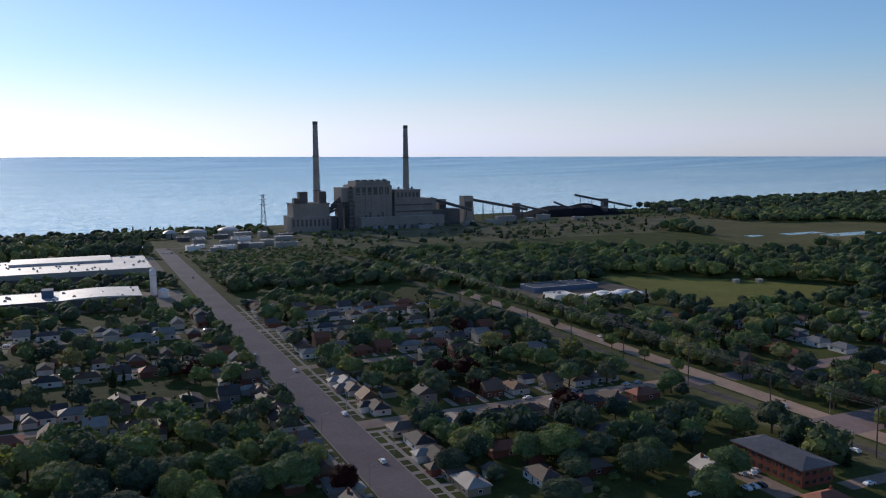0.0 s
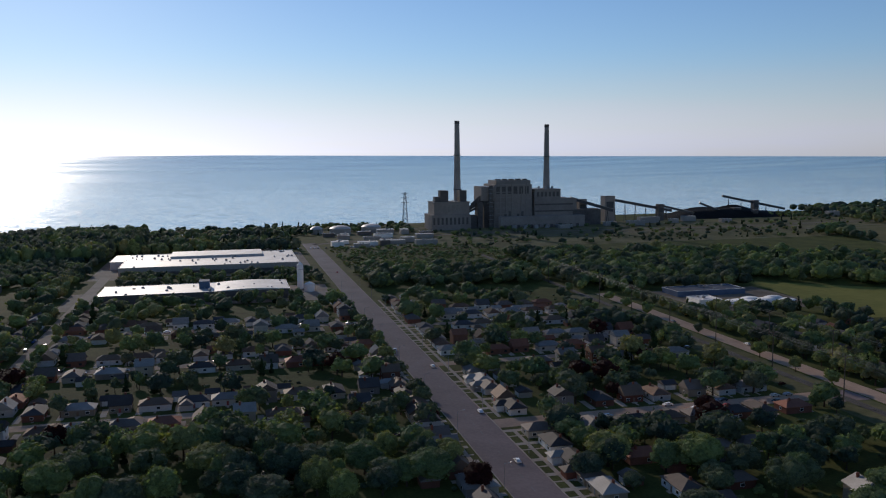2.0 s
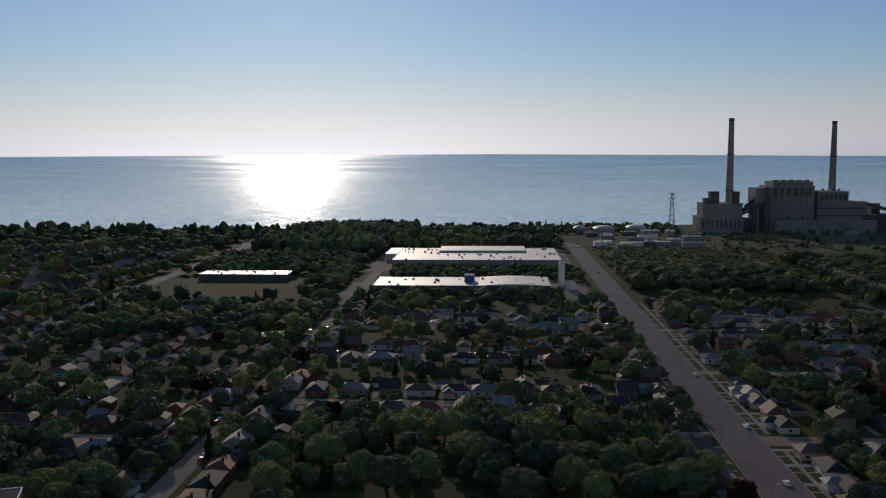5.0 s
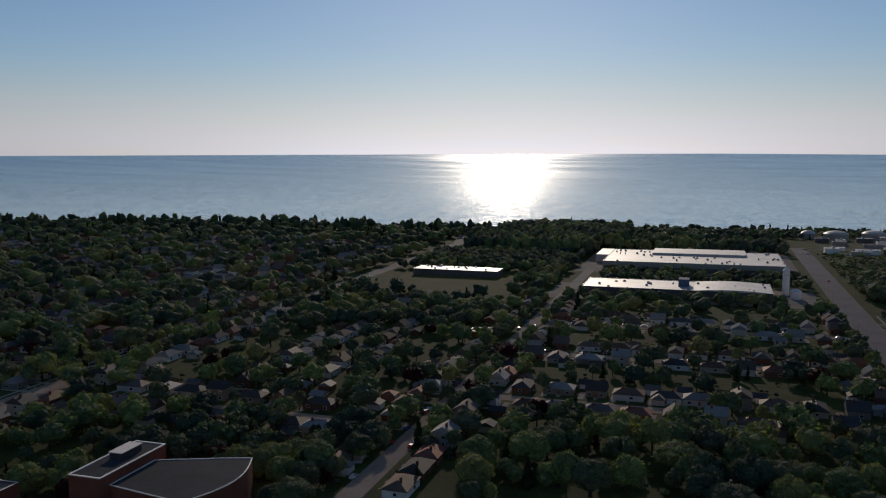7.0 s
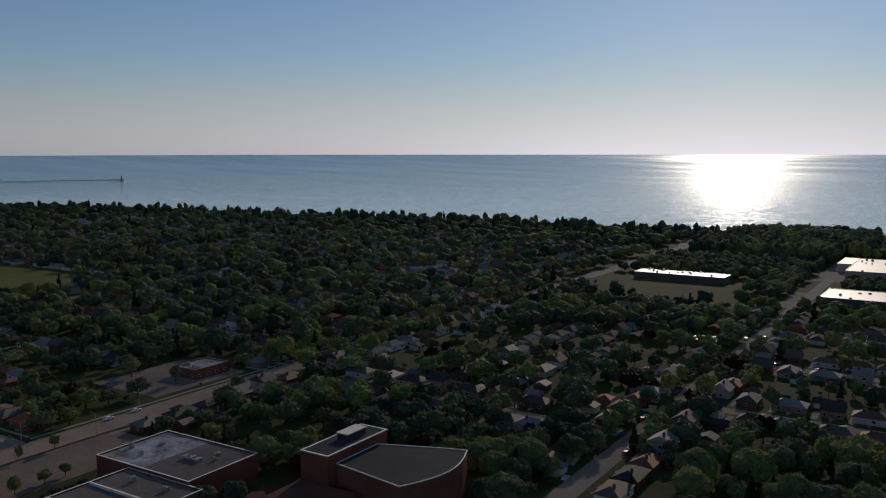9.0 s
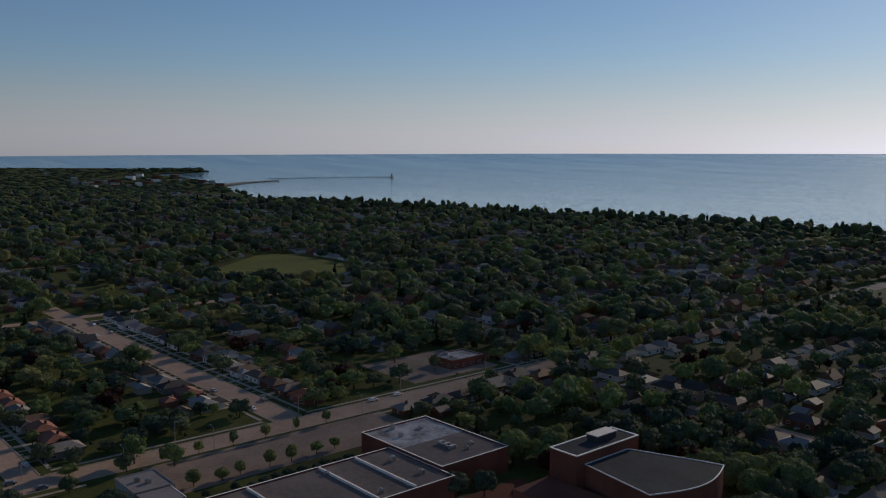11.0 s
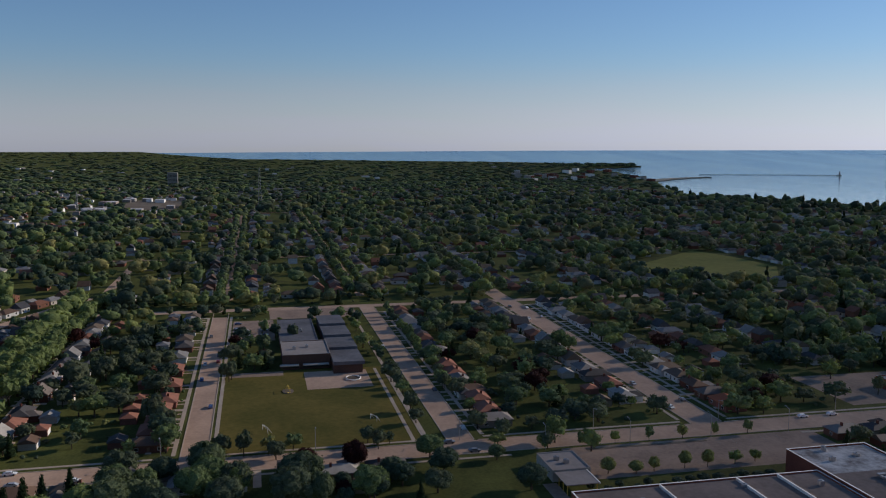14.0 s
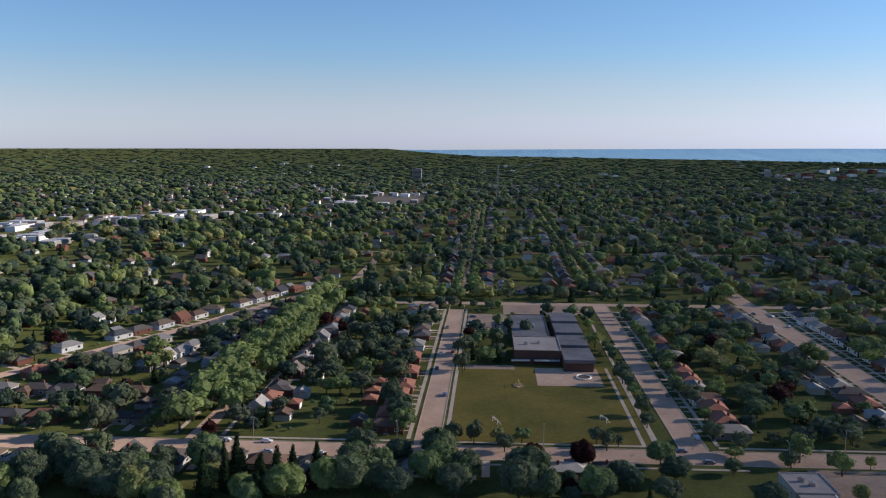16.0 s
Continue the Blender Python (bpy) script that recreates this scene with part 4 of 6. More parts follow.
pyl = lattice_tower(263, 1290, 52, 4.0, 1.2, "tall grey steel lattice pylon near the shore")
for z in (36, 43, 50):
    part("crossarm", B((-6, -0.3, z, 6, 0.3, z + 0.7)), M_steel, pyl)
lattice_tower(-1646, 10, 73, 3.2, 0.8, "slender grey steel mast over the suburb", "radio_mast")
lattice_tower(-1590, -302, 34, 1.6, 0.5, "slender red-and-white steel mast", "radio_mast")
# ---- water marks: pier, lighthouse, spit ----
pb = bmesh.new()
for k in range(40):
    a0, a1 = 53.0 + 8.0 * k / 40, 53.0 + 8.0 * (k + 1) / 40
    p, q = at_yaw(a0, 3500 - 1.2 * k, -6.2), at_yaw(a1, 3500 - 1.2 * (k + 1), -6.2)
    prism(pb, [(p[0], p[1]), (q[0], q[1]), (q[0] + 3, q[1] + 8), (p[0] + 3, p[1] + 8)], p[2] - 0.5, p[2] + 0.9)
setting("pier", pb, M_white, "long low breakwater reaching into the lake", "pier")
lx = at_yaw(52.8, 3500, -5)
lh = thing("lighthouse", "small dark lighthouse at the end of the breakwater", "lighthouse", at=pose(*lx))
part("tower", tube(bmesh.new(), (0, 0, 0), (0, 0, 10), 2.4, 1.8, 12), M_brick, lh)
part("lantern", tube(bmesh.new(), (0, 0, 10), (0, 0, 13), 2.0, 1.6, 12), M_dark_steel, lh)
part("base", B((-6, -6, -2, 6, 6, 0)), M_concrete, lh)
ya = np.arange(60.2, 64.6, 0.2)
th = np.clip((ya - 60.2) / 4.0, 0.04, 1)
ring_sheet("ground_spit", ya, 3300 - 380 * th ** 1.5, 3315 - 200 * th ** 1.5, 4, -5.5, 2.0, M_sand, "narrow pale sand spit at the harbour mouth", "beach")
rng = random.Random(5)
for k in range(34):
    yw = rng.uniform(63.4, 73)
    r = rng.uniform(2900, 3500) if yw > 66 else rng.uniform(2750, 3150)
    if r > float(shore(yw)) - 30:
        continue
    p = at_yaw(yw, r)
    hb_ = thing("harbour_building", "distant pale harbour building", "building", "harbour buildings", pose(p[0], p[1], p[2] - 2, 0, 0, rng.uniform(0, 30)))
    w, d, h = rng.uniform(10, 38), rng.uniform(9, 16), rng.uniform(8, 17)
    part("wall", B((-w / 2, -d / 2, 0, w / 2, d / 2, h)), rng.choice([M_white, M_block, M_brick]), hb_)
    part("roof", B((-w / 2 - 0.3, -d / 2 - 0.3, h, w / 2 + 0.3, d / 2 + 0.3, h + 0.7)), rng.choice([M_white_roof, M_slope_roof]), hb_)
# far commercial strips on the landward side
for k in range(110):
    zone = (0, 2, 0, 1)[k % 4]
    if zone == 0 and k % 5 == 0:
        x, y = rng.uniform(-1000, -910), rng.uniform(-620, -450)
    elif zone == 0:
        k2 = rng.random()
        x, y = -1080 - 250 * k2 + rng.uniform(-60, 60), -690 + 300 * k2 + rng.uniform(-70, 70)
    elif zone == 1:
        x, y = rng.uniform(-1900, -1500), rng.uniform(-330, -90)
    else:
        yw, r = rng.uniform(72, 118), rng.uniform(2300, 4000)
        x, y = at_yaw(yw, r)[:2]
    z = float(rise(math.hypot(x, y), math.degrees(math.atan2(-x, y))))
    w, d, h = rng.uniform(12, 40), rng.uniform(10, 22), rng.uniform(4.0, 6.5)
    s = thing("store", "distant flat-roofed store with a pale roof", "store", "distant stores", pose(x, y, z))
    part("wall", B((-w / 2, -d / 2, -2, w / 2, d / 2, h)), rng.choice([M_white, M_block, M_block, M_plant]), s)
    part("roof", B((-w / 2 + 0.3, -d / 2 + 0.3, h, w / 2 - 0.3, d / 2 - 0.3, h + 0.4)), rng.choice([M_white_roof, M_white_roof, M_grey_roof]), s)
    BLOCKED.append((x - w / 2 - 12, y - d / 2 - 12, x + w / 2 + 12, y + d / 2 + 12))
tb = thing("tower_block", "distant pale apartment tower", "apartment building", at=pose(-2600, -230, 0))
part("wall", B((-9, -14, 0, 9, 14, 38)), M_block, tb)
for i in range(9):
    part("window_band", B((8.9, -12.5, 3 + i * 3.8, 9.15, 12.5, 4.6 + i * 3.8)), M_glass, tb)

# ---- houses ----


def window_box(bm, x, y, z, nx, w=1.2, h=1.2):
    """A framed window on a wall that faces along x (nx 1) or y (nx 0)."""
    if nx:
        box(bm, x - 0.07, y - w / 2, z, x + 0.07, y + w / 2, z + h, 0)
        s = 0.05 if x > 0 else -0.05
        box(bm, x - 0.07 + s, y - w / 2 + 0.12, z + 0.12, x + 0.07 + s, y + w / 2 - 0.12, z + h - 0.12, 1)
    else:
        box(bm, x - w / 2, y - 0.07, z, x + w / 2, y + 0.07, z + h, 0)
        s = 0.05 if y > 0 else -0.05
        box(bm, x - w / 2 + 0.12, y - 0.07 + s, z + 0.12, x + w / 2 - 0.12, y + 0.07 + s, z + h - 0.12, 1)
    return bm


def roof_mesh(w, d, z, rise_, over, hip):
    """A pitched roof with real eaves: ridge along x; hip: how far the ridge ends stand in."""
    a, b = w / 2 + over, d / 2 + over
    r = a - hip
    bm = bmesh.new()
    lo = [bm.verts.new(p) for p in ((-a, -b, z), (a, -b, z), (a, b, z), (-a, b, z))]
    ev = [bm.verts.new(p) for p in ((-a, -b, z + 0.22), (a, -b, z + 0.22), (a, b, z + 0.22), (-a, b, z + 0.22))]
    t0, t1 = bm.verts.new((-r, 0, z + 0.22 + rise_)), bm.verts.new((r, 0, z + 0.22 + rise_))
    bm.faces.new(lo[::-1])
    for i in range(4):
        bm.faces.new((lo[i], lo[(i + 1) % 4], ev[(i + 1) % 4], ev[i]))
    bm.faces.new((ev[0], ev[1], t1, t0))
    bm.faces.new((ev[1], ev[2], t1))
    bm.faces.new((ev[2], ev[3], t0, t1))
    bm.faces.new((ev[3], ev[0], t0))
    return bm


def house(label, w, d, h, rise_, hip, wall, roof, storeys=1, wing=None, porch=True):
    t = thing("house", label, "house", "suburban houses")
    wb = B((-w / 2, -d / 2, 0, w / 2, d / 2, h))
    if hip < 0.5:
        for s in (-1, 1):
            f = wb.faces.new([wb.verts.new(p) for p in ((s * w / 2, -d / 2, h), (s * w / 2, d / 2, h), (s * w / 2, 0, h + rise_))])
    part("wall", wb, wall, t)
    part("roof", roof_mesh(w, d, h, rise_, 0.5, hip), roof, t)
    if wing:
        ww, wd, off = wing
        part("wing", B((off - ww / 2, -d / 2 - wd, 0, off + ww / 2, -d / 2, h - 0.2)), wall, t)
        rb = roof_mesh(wd + d * 0.5, ww, h - 0.2, rise_ * 0.8, 0.4, hip * 0.8)
        bmesh.ops.transform(rb, matrix=pose(off, -d / 2 - wd / 2 + d * 0.2, 0, 0, 0, 90), verts=rb.verts)
        part("wing_roof", rb, roof, t)
    part("chimney", B((w * 0.18, 0.6, h + 0.3, w * 0.18 + 0.8, 1.4, h + rise_ + 1.0)), M_brick, t)
    part("door", B((-0.5, -d / 2 - 0.08, 0.1, 0.5, -d / 2 + 0.02, 2.15)), M_door, t)
    if porch:
        part("step", B((-1.1, -d / 2 - 1.3, 0, 1.1, -d / 2 - 0.1, 0.25)), M_concrete, t)
    for s in range(storeys):
        z = 0.9 + 2.7 * s
        for x in (-w * 0.32, w * 0.30):
            part("window", window_box(bmesh.new(), x, -d / 2, z, 0, 1.7, 1.25), [M_white, M_glass], t)
        part("window", window_box(bmesh.new(), -w * 0.1, d / 2, z, 0, 1.7, 1.25), [M_white, M_glass], t)
        for sx in (-1, 1):
            part("window", window_box(bmesh.new(), sx * w / 2, 0.3, z, 1, 1.4, 1.25), [M_white, M_glass], t)
    return t


def garage(label, wall, roof):
    t = thing("garage", label, "garage", "detached garages")
    part("wall", B((-3.2, -3.2, 0, 3.2, 3.2, 2.5)), wall, t)
    part("roof", roof_mesh(6.4, 6.4, 2.5, 1.5, 0.35, 0.1 if roof is M_roof else 2.6), roof, t)
    dr = B((-2.4, -3.28, 0.05, 2.4, -3.18, 2.15))
    for z in (0.55, 1.08, 1.6):
        box(dr, -2.4, -3.3, z, 2.4, -3.27, z + 0.04)
    part("garage_door", dr, M_white, t)
    return t


H_RANCH = house("low ranch house with hipped shingle roof", 13.5, 8.5, 2.8, 2.1, 4.2, M_wall, M_roof)
H_CAPE = house("small gabled house with steep shingle roof", 9.0, 8.2, 3.3, 3.6, 0.05, M_wall, M_roof)
H_WING = house("ranch house with a projecting wing", 13.0, 7.8, 2.8, 2.0, 3.6, M_wall, M_roof, wing=(5.5, 3.5, -3.2))
H_TWO = house("two-storey gabled house with pale siding", 8.6, 8.8, 5.5, 2.8, 0.05, M_wall, M_roof, storeys=2)
H_RED = house("brick ranch house with red-brown hipped roof", 12.5, 8.8, 2.8, 2.2, 4.0, M_wall_brick, M_roof_red)
H_ORANGE = house("brick house with bright orange hipped roof", 14.5, 10, 2.9, 2.4, 4.4, M_wall_brick, M_roof_orange)
G_ONE = garage("small detached garage with white door", M_wall, M_roof)
G_RED = garage("small brick garage with red-brown roof", M_wall_brick, M_roof_red)
PROTOS = [H_RANCH, H_CAPE, H_WING, H_TWO, H_RED, H_ORANGE, G_ONE, G_RED]

rng = random.Random(11)
PLOTS = []            # x, y, turn, proto index


def clear(x, y, gap):
    return all(not (a - 5 < x < c + 5 and b - 5 < y < d + 5) for a, b, c, d in BLOCKED) and all((x - p[0]) ** 2 + (y - p[1]) ** 2 > gap * gap for p in PLOTS)


DRIVES = bmesh.new()


def row(p, q, back, spacing, kinds, garages=0.5, drive=True, edge=7.4):
    """Houses along a street from p to q, their middles `back` to its right hand, fronts to the street."""
    p, q = Vector((*p, 0)), Vector((*q, 0))
    along = (q - p).normalized()
    side = along.cross(Vector((0, 0, 1)))
    n = int((q - p).length / spacing)
    turn = math.degrees(math.atan2(along.y, along.x)) + 180
    for i in range(n):
        s = (i + 0.5) * spacing + rng.uniform(-1.8, 1.8)
        c = p + along * s + side * (back + rng.uniform(-1, 1))
        if not clear(c.x, c.y, 12.5):
            continue
        kind = rng.choice(kinds)
        PLOTS.append((c.x, c.y, turn + rng.choice([0, 0, 0, 90, 180] if kind != 4 else [0]), kind))
        if drive and math.hypot(c.x, c.y) < 620:
            e = c + along * (spacing * 0.42)
            f0 = p + along * s + along * (spacing * 0.42) + side * math.copysign(edge, back)
            e2 = e + side * math.copysign(4, back)
            o = along * 1.4
            v = [DRIVES.verts.new((k.x, k.y, 0.02 + rng.uniform(0, 0.012))) for k in (f0 - o, f0 + o, e2 + o, e2 - o)]
            DRIVES.faces.new(v)
            w0, w1 = p + along * s + side * math.copysign(edge, back), c - side * math.copysign(4, back)
            o = along * 0.55
            v = [DRIVES.verts.new((k.x, k.y, 0.04)) for k in (w0 - o, w0 + o, w1 + o, w1 - o)]
            DRIVES.faces.new(v)
        if rng.random() < garages:
            g = c + along * (spacing * 0.42) + side * math.copysign(12, back)
            if clear(g.x, g.y, 8.5):
                PLOTS.append((g.x, g.y, turn, 7 if kind == 4 else 6))


ANY = [0, 0, 1, 2, 0, 1, 4, 2, 0, 3]
PLOTS.append((-327, 199, 0, 5))
PLOTS.append((193, 222, 80, 3))
PLOTS.append((213, 190, 0, 4))
# both sides of the landward streets
row((-318, -24), (-580, -24), -16.5, 13.5, [4, 4, 4, 0], 0.9)
row((-309, -128), (-309, -255), 18, 15, [0, 4, 2, 0])
row((-345, -152), (-345, -240), 18, 15, [0, 2, 1])
row((-400, -172), (-470, -160), 0, 15, [0, 2, 1])
row((-640, -113), (-318, -113), -17, 14.5, [0, 1, 2, 0, 4], 0.9)
row((-318, -113), (-640, -113), -22, 15, [0, 1, 2, 3, 0], 0.7)
row((-318, 74), (-590, 74), 20, 15, [4, 4, 0, 2])
row((-590, 180), (-318, 180), 20, 15.5, [0, 4, 2, 1])
row((-318, 180), (-590, 180), 20, 15.5, ANY)
row((-600, 260), (-380, 260), 18, 16, ANY)
row((-380, 268), (-600, 268), 18, 16, ANY)
for p, q in (((-330, -263), (-391, -237)), ((-391, -237), (-488, -192)), ((-488, -192), (-550, -168)), ((-550, -168), (-669, -122))):
    row(p, q, 15, 16, [0, 0, 2, 4], edge=4.6)
    row(q, p, 15, 16, [0, 0, 1, 2], edge=4.6)
for k in range(12):
    y = 362 + 54 * k
    row((-640, y), (-318, y), 0, 15.5, ANY, 0.3, False)
    row((-640, y + 24), (-318, y + 24), 0, 16.5, ANY, 0.2, False)
    row((-1000, y + 10), (-650, y + 10), 0, 17, ANY, 0.3, False)
row((-302, -110), (-302, -340), 18, 17, ANY)
row((-302, -340), (-302, 60), 19, 17, [0, 1, 2])
row((-302, 215), (-302, 640), 19, 17, ANY)
row((-302, 640), (-302, 315), 19, 17, ANY)
# between front street and avenue
for y in (467, 556):
    row((-100, y), (82, y), 15, 15.5, ANY)
    row((82, y), (-100, y), 15, 15.5, ANY)
row((-100, 375), (70, 375), 15, 16, ANY)
row((70, 375), (-100, 375), 15, 16, ANY)
row((-112, 250), (-112, 650), 15, 15.5, ANY)
row((-112, 650), (-112, 250), 15, 15.5, ANY)
row((-285, 321), (-125, 321), 15, 16, ANY)
row((-125, 321), (-285, 321), 15, 16, ANY)
row((-200, 350), (-200, 670), 14, 16, ANY)
row((-200, 670), (-200, 350), 14, 16, ANY)
row((95, 640), (95, 240), 20, 16, [1, 3, 0, 2], edge=9.4)
row((95, 240), (95, 640), 22, 16, [1, 0, 0, 2], edge=9.4)
row((30, 300), (30, 270), 15, 16, ANY)
# between avenue and railway
for y in (330, 434, 539):
    row((118, y), (258, y), 17, 15.5, ANY)
    row((258, y), (118, y), 17, 15.5, ANY)
row((120, 282), (215, 282), 6, 15.5, ANY)
row((120, 486), (250, 486), 6, 15.5, ANY)
row((120, 590), (240, 590), 6, 15.5, ANY)
row((120, 250), (170, 250), 5, 16, [0, 2])
row((196, 232), (199, 214), 3, 14, [1])
for x in (310, 345, 380, 420, 460):
    row((x, 180), (x, 480), 8, 17, [4, 0, 2, 1])
# far rows
for x0, y0, x1, y1 in far_lanes:
    if x1 - x0 > y1 - y0:
        row((x0, y0 + 4), (x1, y0 + 4), 17, 17, ANY, 0.25, False)
        row((x1, y0 + 4), (x0, y0 + 4), 17, 17, ANY, 0.25, False)
for k in range(4200):
    a, b = rng.uniform(-2500, -330), rng.uniform(-1100, 1000)
    if clear(a, b, 15) and math.hypot(a, b) < float(shore(math.degrees(math.atan2(-a, b)))) - 90 and (b > 330 or b < -130 or a < -640):
        PLOTS.append((a, b, rng.choice([0, 90, 180, 270]), rng.choice(ANY)))
setting("pavement_drives", DRIVES, M_concrete, "pale concrete drives and garden paths", "drive")


def in_view(x, y):
    return -54 < math.degrees(math.atan2(-x, y)) < 124


PLOTS.sort(key=lambda p: p[0] ** 2 + p[1] ** 2)
PLOTS = [p for p in PLOTS if math.hypot(p[0], p[1]) > 252 or not in_view(p[0], p[1])]
near = [p for p in PLOTS if in_view(p[0], p[1])][:300]
for x, y, turn, k in near:
    copy_thing(PROTOS[k], pose(x, y, 0, 0, 0, turn))
for ob in PROTOS:
    for o in (*ob.children_recursive, ob):
        bpy.data.objects.remove(o)


# ---- joined far houses ----


def arrays(bm):
    bmesh.ops.triangulate(bm, faces=bm.faces)
    bm.verts.index_update()
    v = np.array([q.co[:] for q in bm.verts])
    f = np.array([[q.index for q in t.verts] for t in bm.faces])
    m = np.array([t.material_index for t in bm.faces])
    bm.free()
    return v, f, m


def scatter(name, protos, rows, mats, label, category, tone_name="tree_tone", flat=True):
    """One mesh of many placed shapes. rows: x, y, z, width, height, turn, tone, shape."""
    rows = np.asarray(rows, float)
    VV, FF, MM, TT, base = [], [], [], [], 0
    for k, (v, f, m) in enumerate(protos):
        sel = rows[rows[:, 7].astype(int) == k]
        if not len(sel):
            continue
        c, s = np.cos(sel[:, 5])[:, None], np.sin(sel[:, 5])[:, None]
        x = (v[None, :, 0] * c - v[None, :, 1] * s) * sel[:, 3:4] + sel[:, 0:1]
        y = (v[None, :, 0] * s + v[None, :, 1] * c) * sel[:, 3:4] + sel[:, 1:2]
        z = v[None, :, 2] * sel[:, 4:5] + sel[:, 2:3]
        VV.append(np.stack([x, y, z], -1).reshape(-1, 3))
        n = len(sel)
        FF.append((f[None] + (np.arange(n) * len(v))[:, None, None] + base).reshape(-1, 3))
        MM.append(np.tile(m, n))
        TT.append(np.repeat(sel[:, 6], len(f)))
        base += n * len(v)
    V, Fc, Mi, To = np.concatenate(VV), np.concatenate(FF), np.concatenate(MM), np.concatenate(TT)
    me = bpy.data.meshes.new(name)
    me.vertices.add(len(V))
    me.vertices.foreach_set("co", V.astype(np.float32).ravel())
    me.loops.add(len(Fc) * 3)
    me.loops.foreach_set("vertex_index", Fc.astype(np.int32).ravel())
    me.polygons.add(len(Fc))
    me.polygons.foreach_set("loop_start", np.arange(0, len(Fc) * 3, 3, dtype=np.int32))
    me.polygons.foreach_set("material_index", Mi.astype(np.int32))
    at = me.attributes.new(tone_name, "FLOAT", "FACE")
    at.data.foreach_set("value", To.astype(np.float32))
    for m in mats:
        me.materials.append(m)
    me.update(calc_edges=True)
    me.validate()
    if flat:
        me.shade_flat()
    return tagged(new(name, me), label, category, kind="stuff")


def tone_surface(name, tones, rough=0.85):
    m, n, l, b = shader(name, rough, 0, 0.25)
    a = n.new("ShaderNodeAttribute")
    a.attribute_name = "tree_tone"
    c = ramp(n, l, a.outputs["Fac"], [(i / len(tones), t) for i, t in enumerate(tones)])
    c.node.color_ramp.interpolation = "CONSTANT"
    g = ramp(n, l, noise_fac(n, l, 0.6, 4, "World"), [(0.3, (0.75, 0.74, 0.73)), (0.7, (1, 1, 1))])
    l.new(mix(n, l, c, g, 1.0, "MULTIPLY"), b.inputs["Base Color"])
    return m


M_far_wall = tone_surface("far_siding", [(0.76, 0.75, 0.72), (0.22, 0.10, 0.07), (0.60, 0.55, 0.47), (0.72, 0.71, 0.68), (0.70, 0.69, 0.66), (0.26, 0.13, 0.09), (0.62, 0.62, 0.62)])
M_far_roof = tone_surface("far_shingles", [(0.32, 0.30, 0.28), (0.15, 0.13, 0.12), (0.28, 0.27, 0.265), (0.17, 0.115, 0.085), (0.10, 0.10, 0.11), (0.26, 0.125, 0.085), (0.19, 0.145, 0.11)])


def far_house(w, d, h, r, hip, panes=True):
    bm = B((-w / 2, -d / 2, -0.5, w / 2, d / 2, h), mat=0)
    if hip < 0.5:
        for s in (-1, 1):
            bm.faces.new([bm.verts.new(p) for p in ((s * w / 2, -d / 2, h), (s * w / 2, d / 2, h), (s * w / 2, 0, h + r))])
    v0, f0, m0 = arrays(bm)
    v1, f1_, m1 = arrays(roof_mesh(w, d, h, r, 0.5, hip))
    wb = bmesh.new()
    for x in (-w * 0.3, w * 0.3):
        for s in (-1, 1):
            box(wb, x - 0.7, s * d / 2 - 0.08, 1, x + 0.7, s * d / 2 + 0.08, 2.2)
    if not panes:
        wb.free()
        return np.concatenate([v0, v1]), np.concatenate([f0, f1_ + len(v0)]), np.concatenate([m0, m1 + 1])
    v2, f2_, m2 = arrays(wb)
    return np.concatenate([v0, v1, v2]), np.concatenate([f0, f1_ + len(v0), f2_ + len(v0) + len(v1)]), np.concatenate([m0, m1 + 1, m2 + 2])


SHAPES = [(13.5, 8.5, 2.8, 2.1, 4.2), (9, 8.2, 3.3, 3.6, 0.05), (13, 7.8, 2.8, 2.0, 3.6), (8.6, 8.8, 5.5, 2.8, 0.05), (12.5, 8.8, 2.8, 2.2, 4.0), (14, 10, 2.9, 2.4, 4.4), (6.4, 6.4, 2.5, 1.5, 0.1), (6.4, 6.4, 2.5, 1.5, 2.6)]
near_keys = set(near)
rows_ = [(x, y, float(rise(math.hypot(x, y), math.degrees(math.atan2(-x, y)))), 1, 1, math.radians(t), rng.random(), k + (8 if math.hypot(x, y) > 720 else 0)) for x, y, t, k in PLOTS if (x, y, t, k) not in near_keys and in_view(x, y)]
scatter("far_houses", [far_house(*s) for s in SHAPES] + [far_house(*s, panes=False) for s in SHAPES], rows_, [M_far_wall, M_far_roof, M_glass], "many small distant houses with shingle roofs", "houses")

# ---- trees ----


def lump(rng_, subdiv, rough_):
    bm = bmesh.new()
    bmesh.ops.create_icosphere(bm, subdivisions=subdiv, radius=1)
    o = Vector((rng_.uniform(0, 99), rng_.uniform(0, 99), 0))
    for v in bm.verts:
        v.co *= 1 + rough_ * noise.noise(v.co * 1.7 + o) + rough_ * 0.6 * rng_.uniform(-1, 1)
    return arrays(bm)


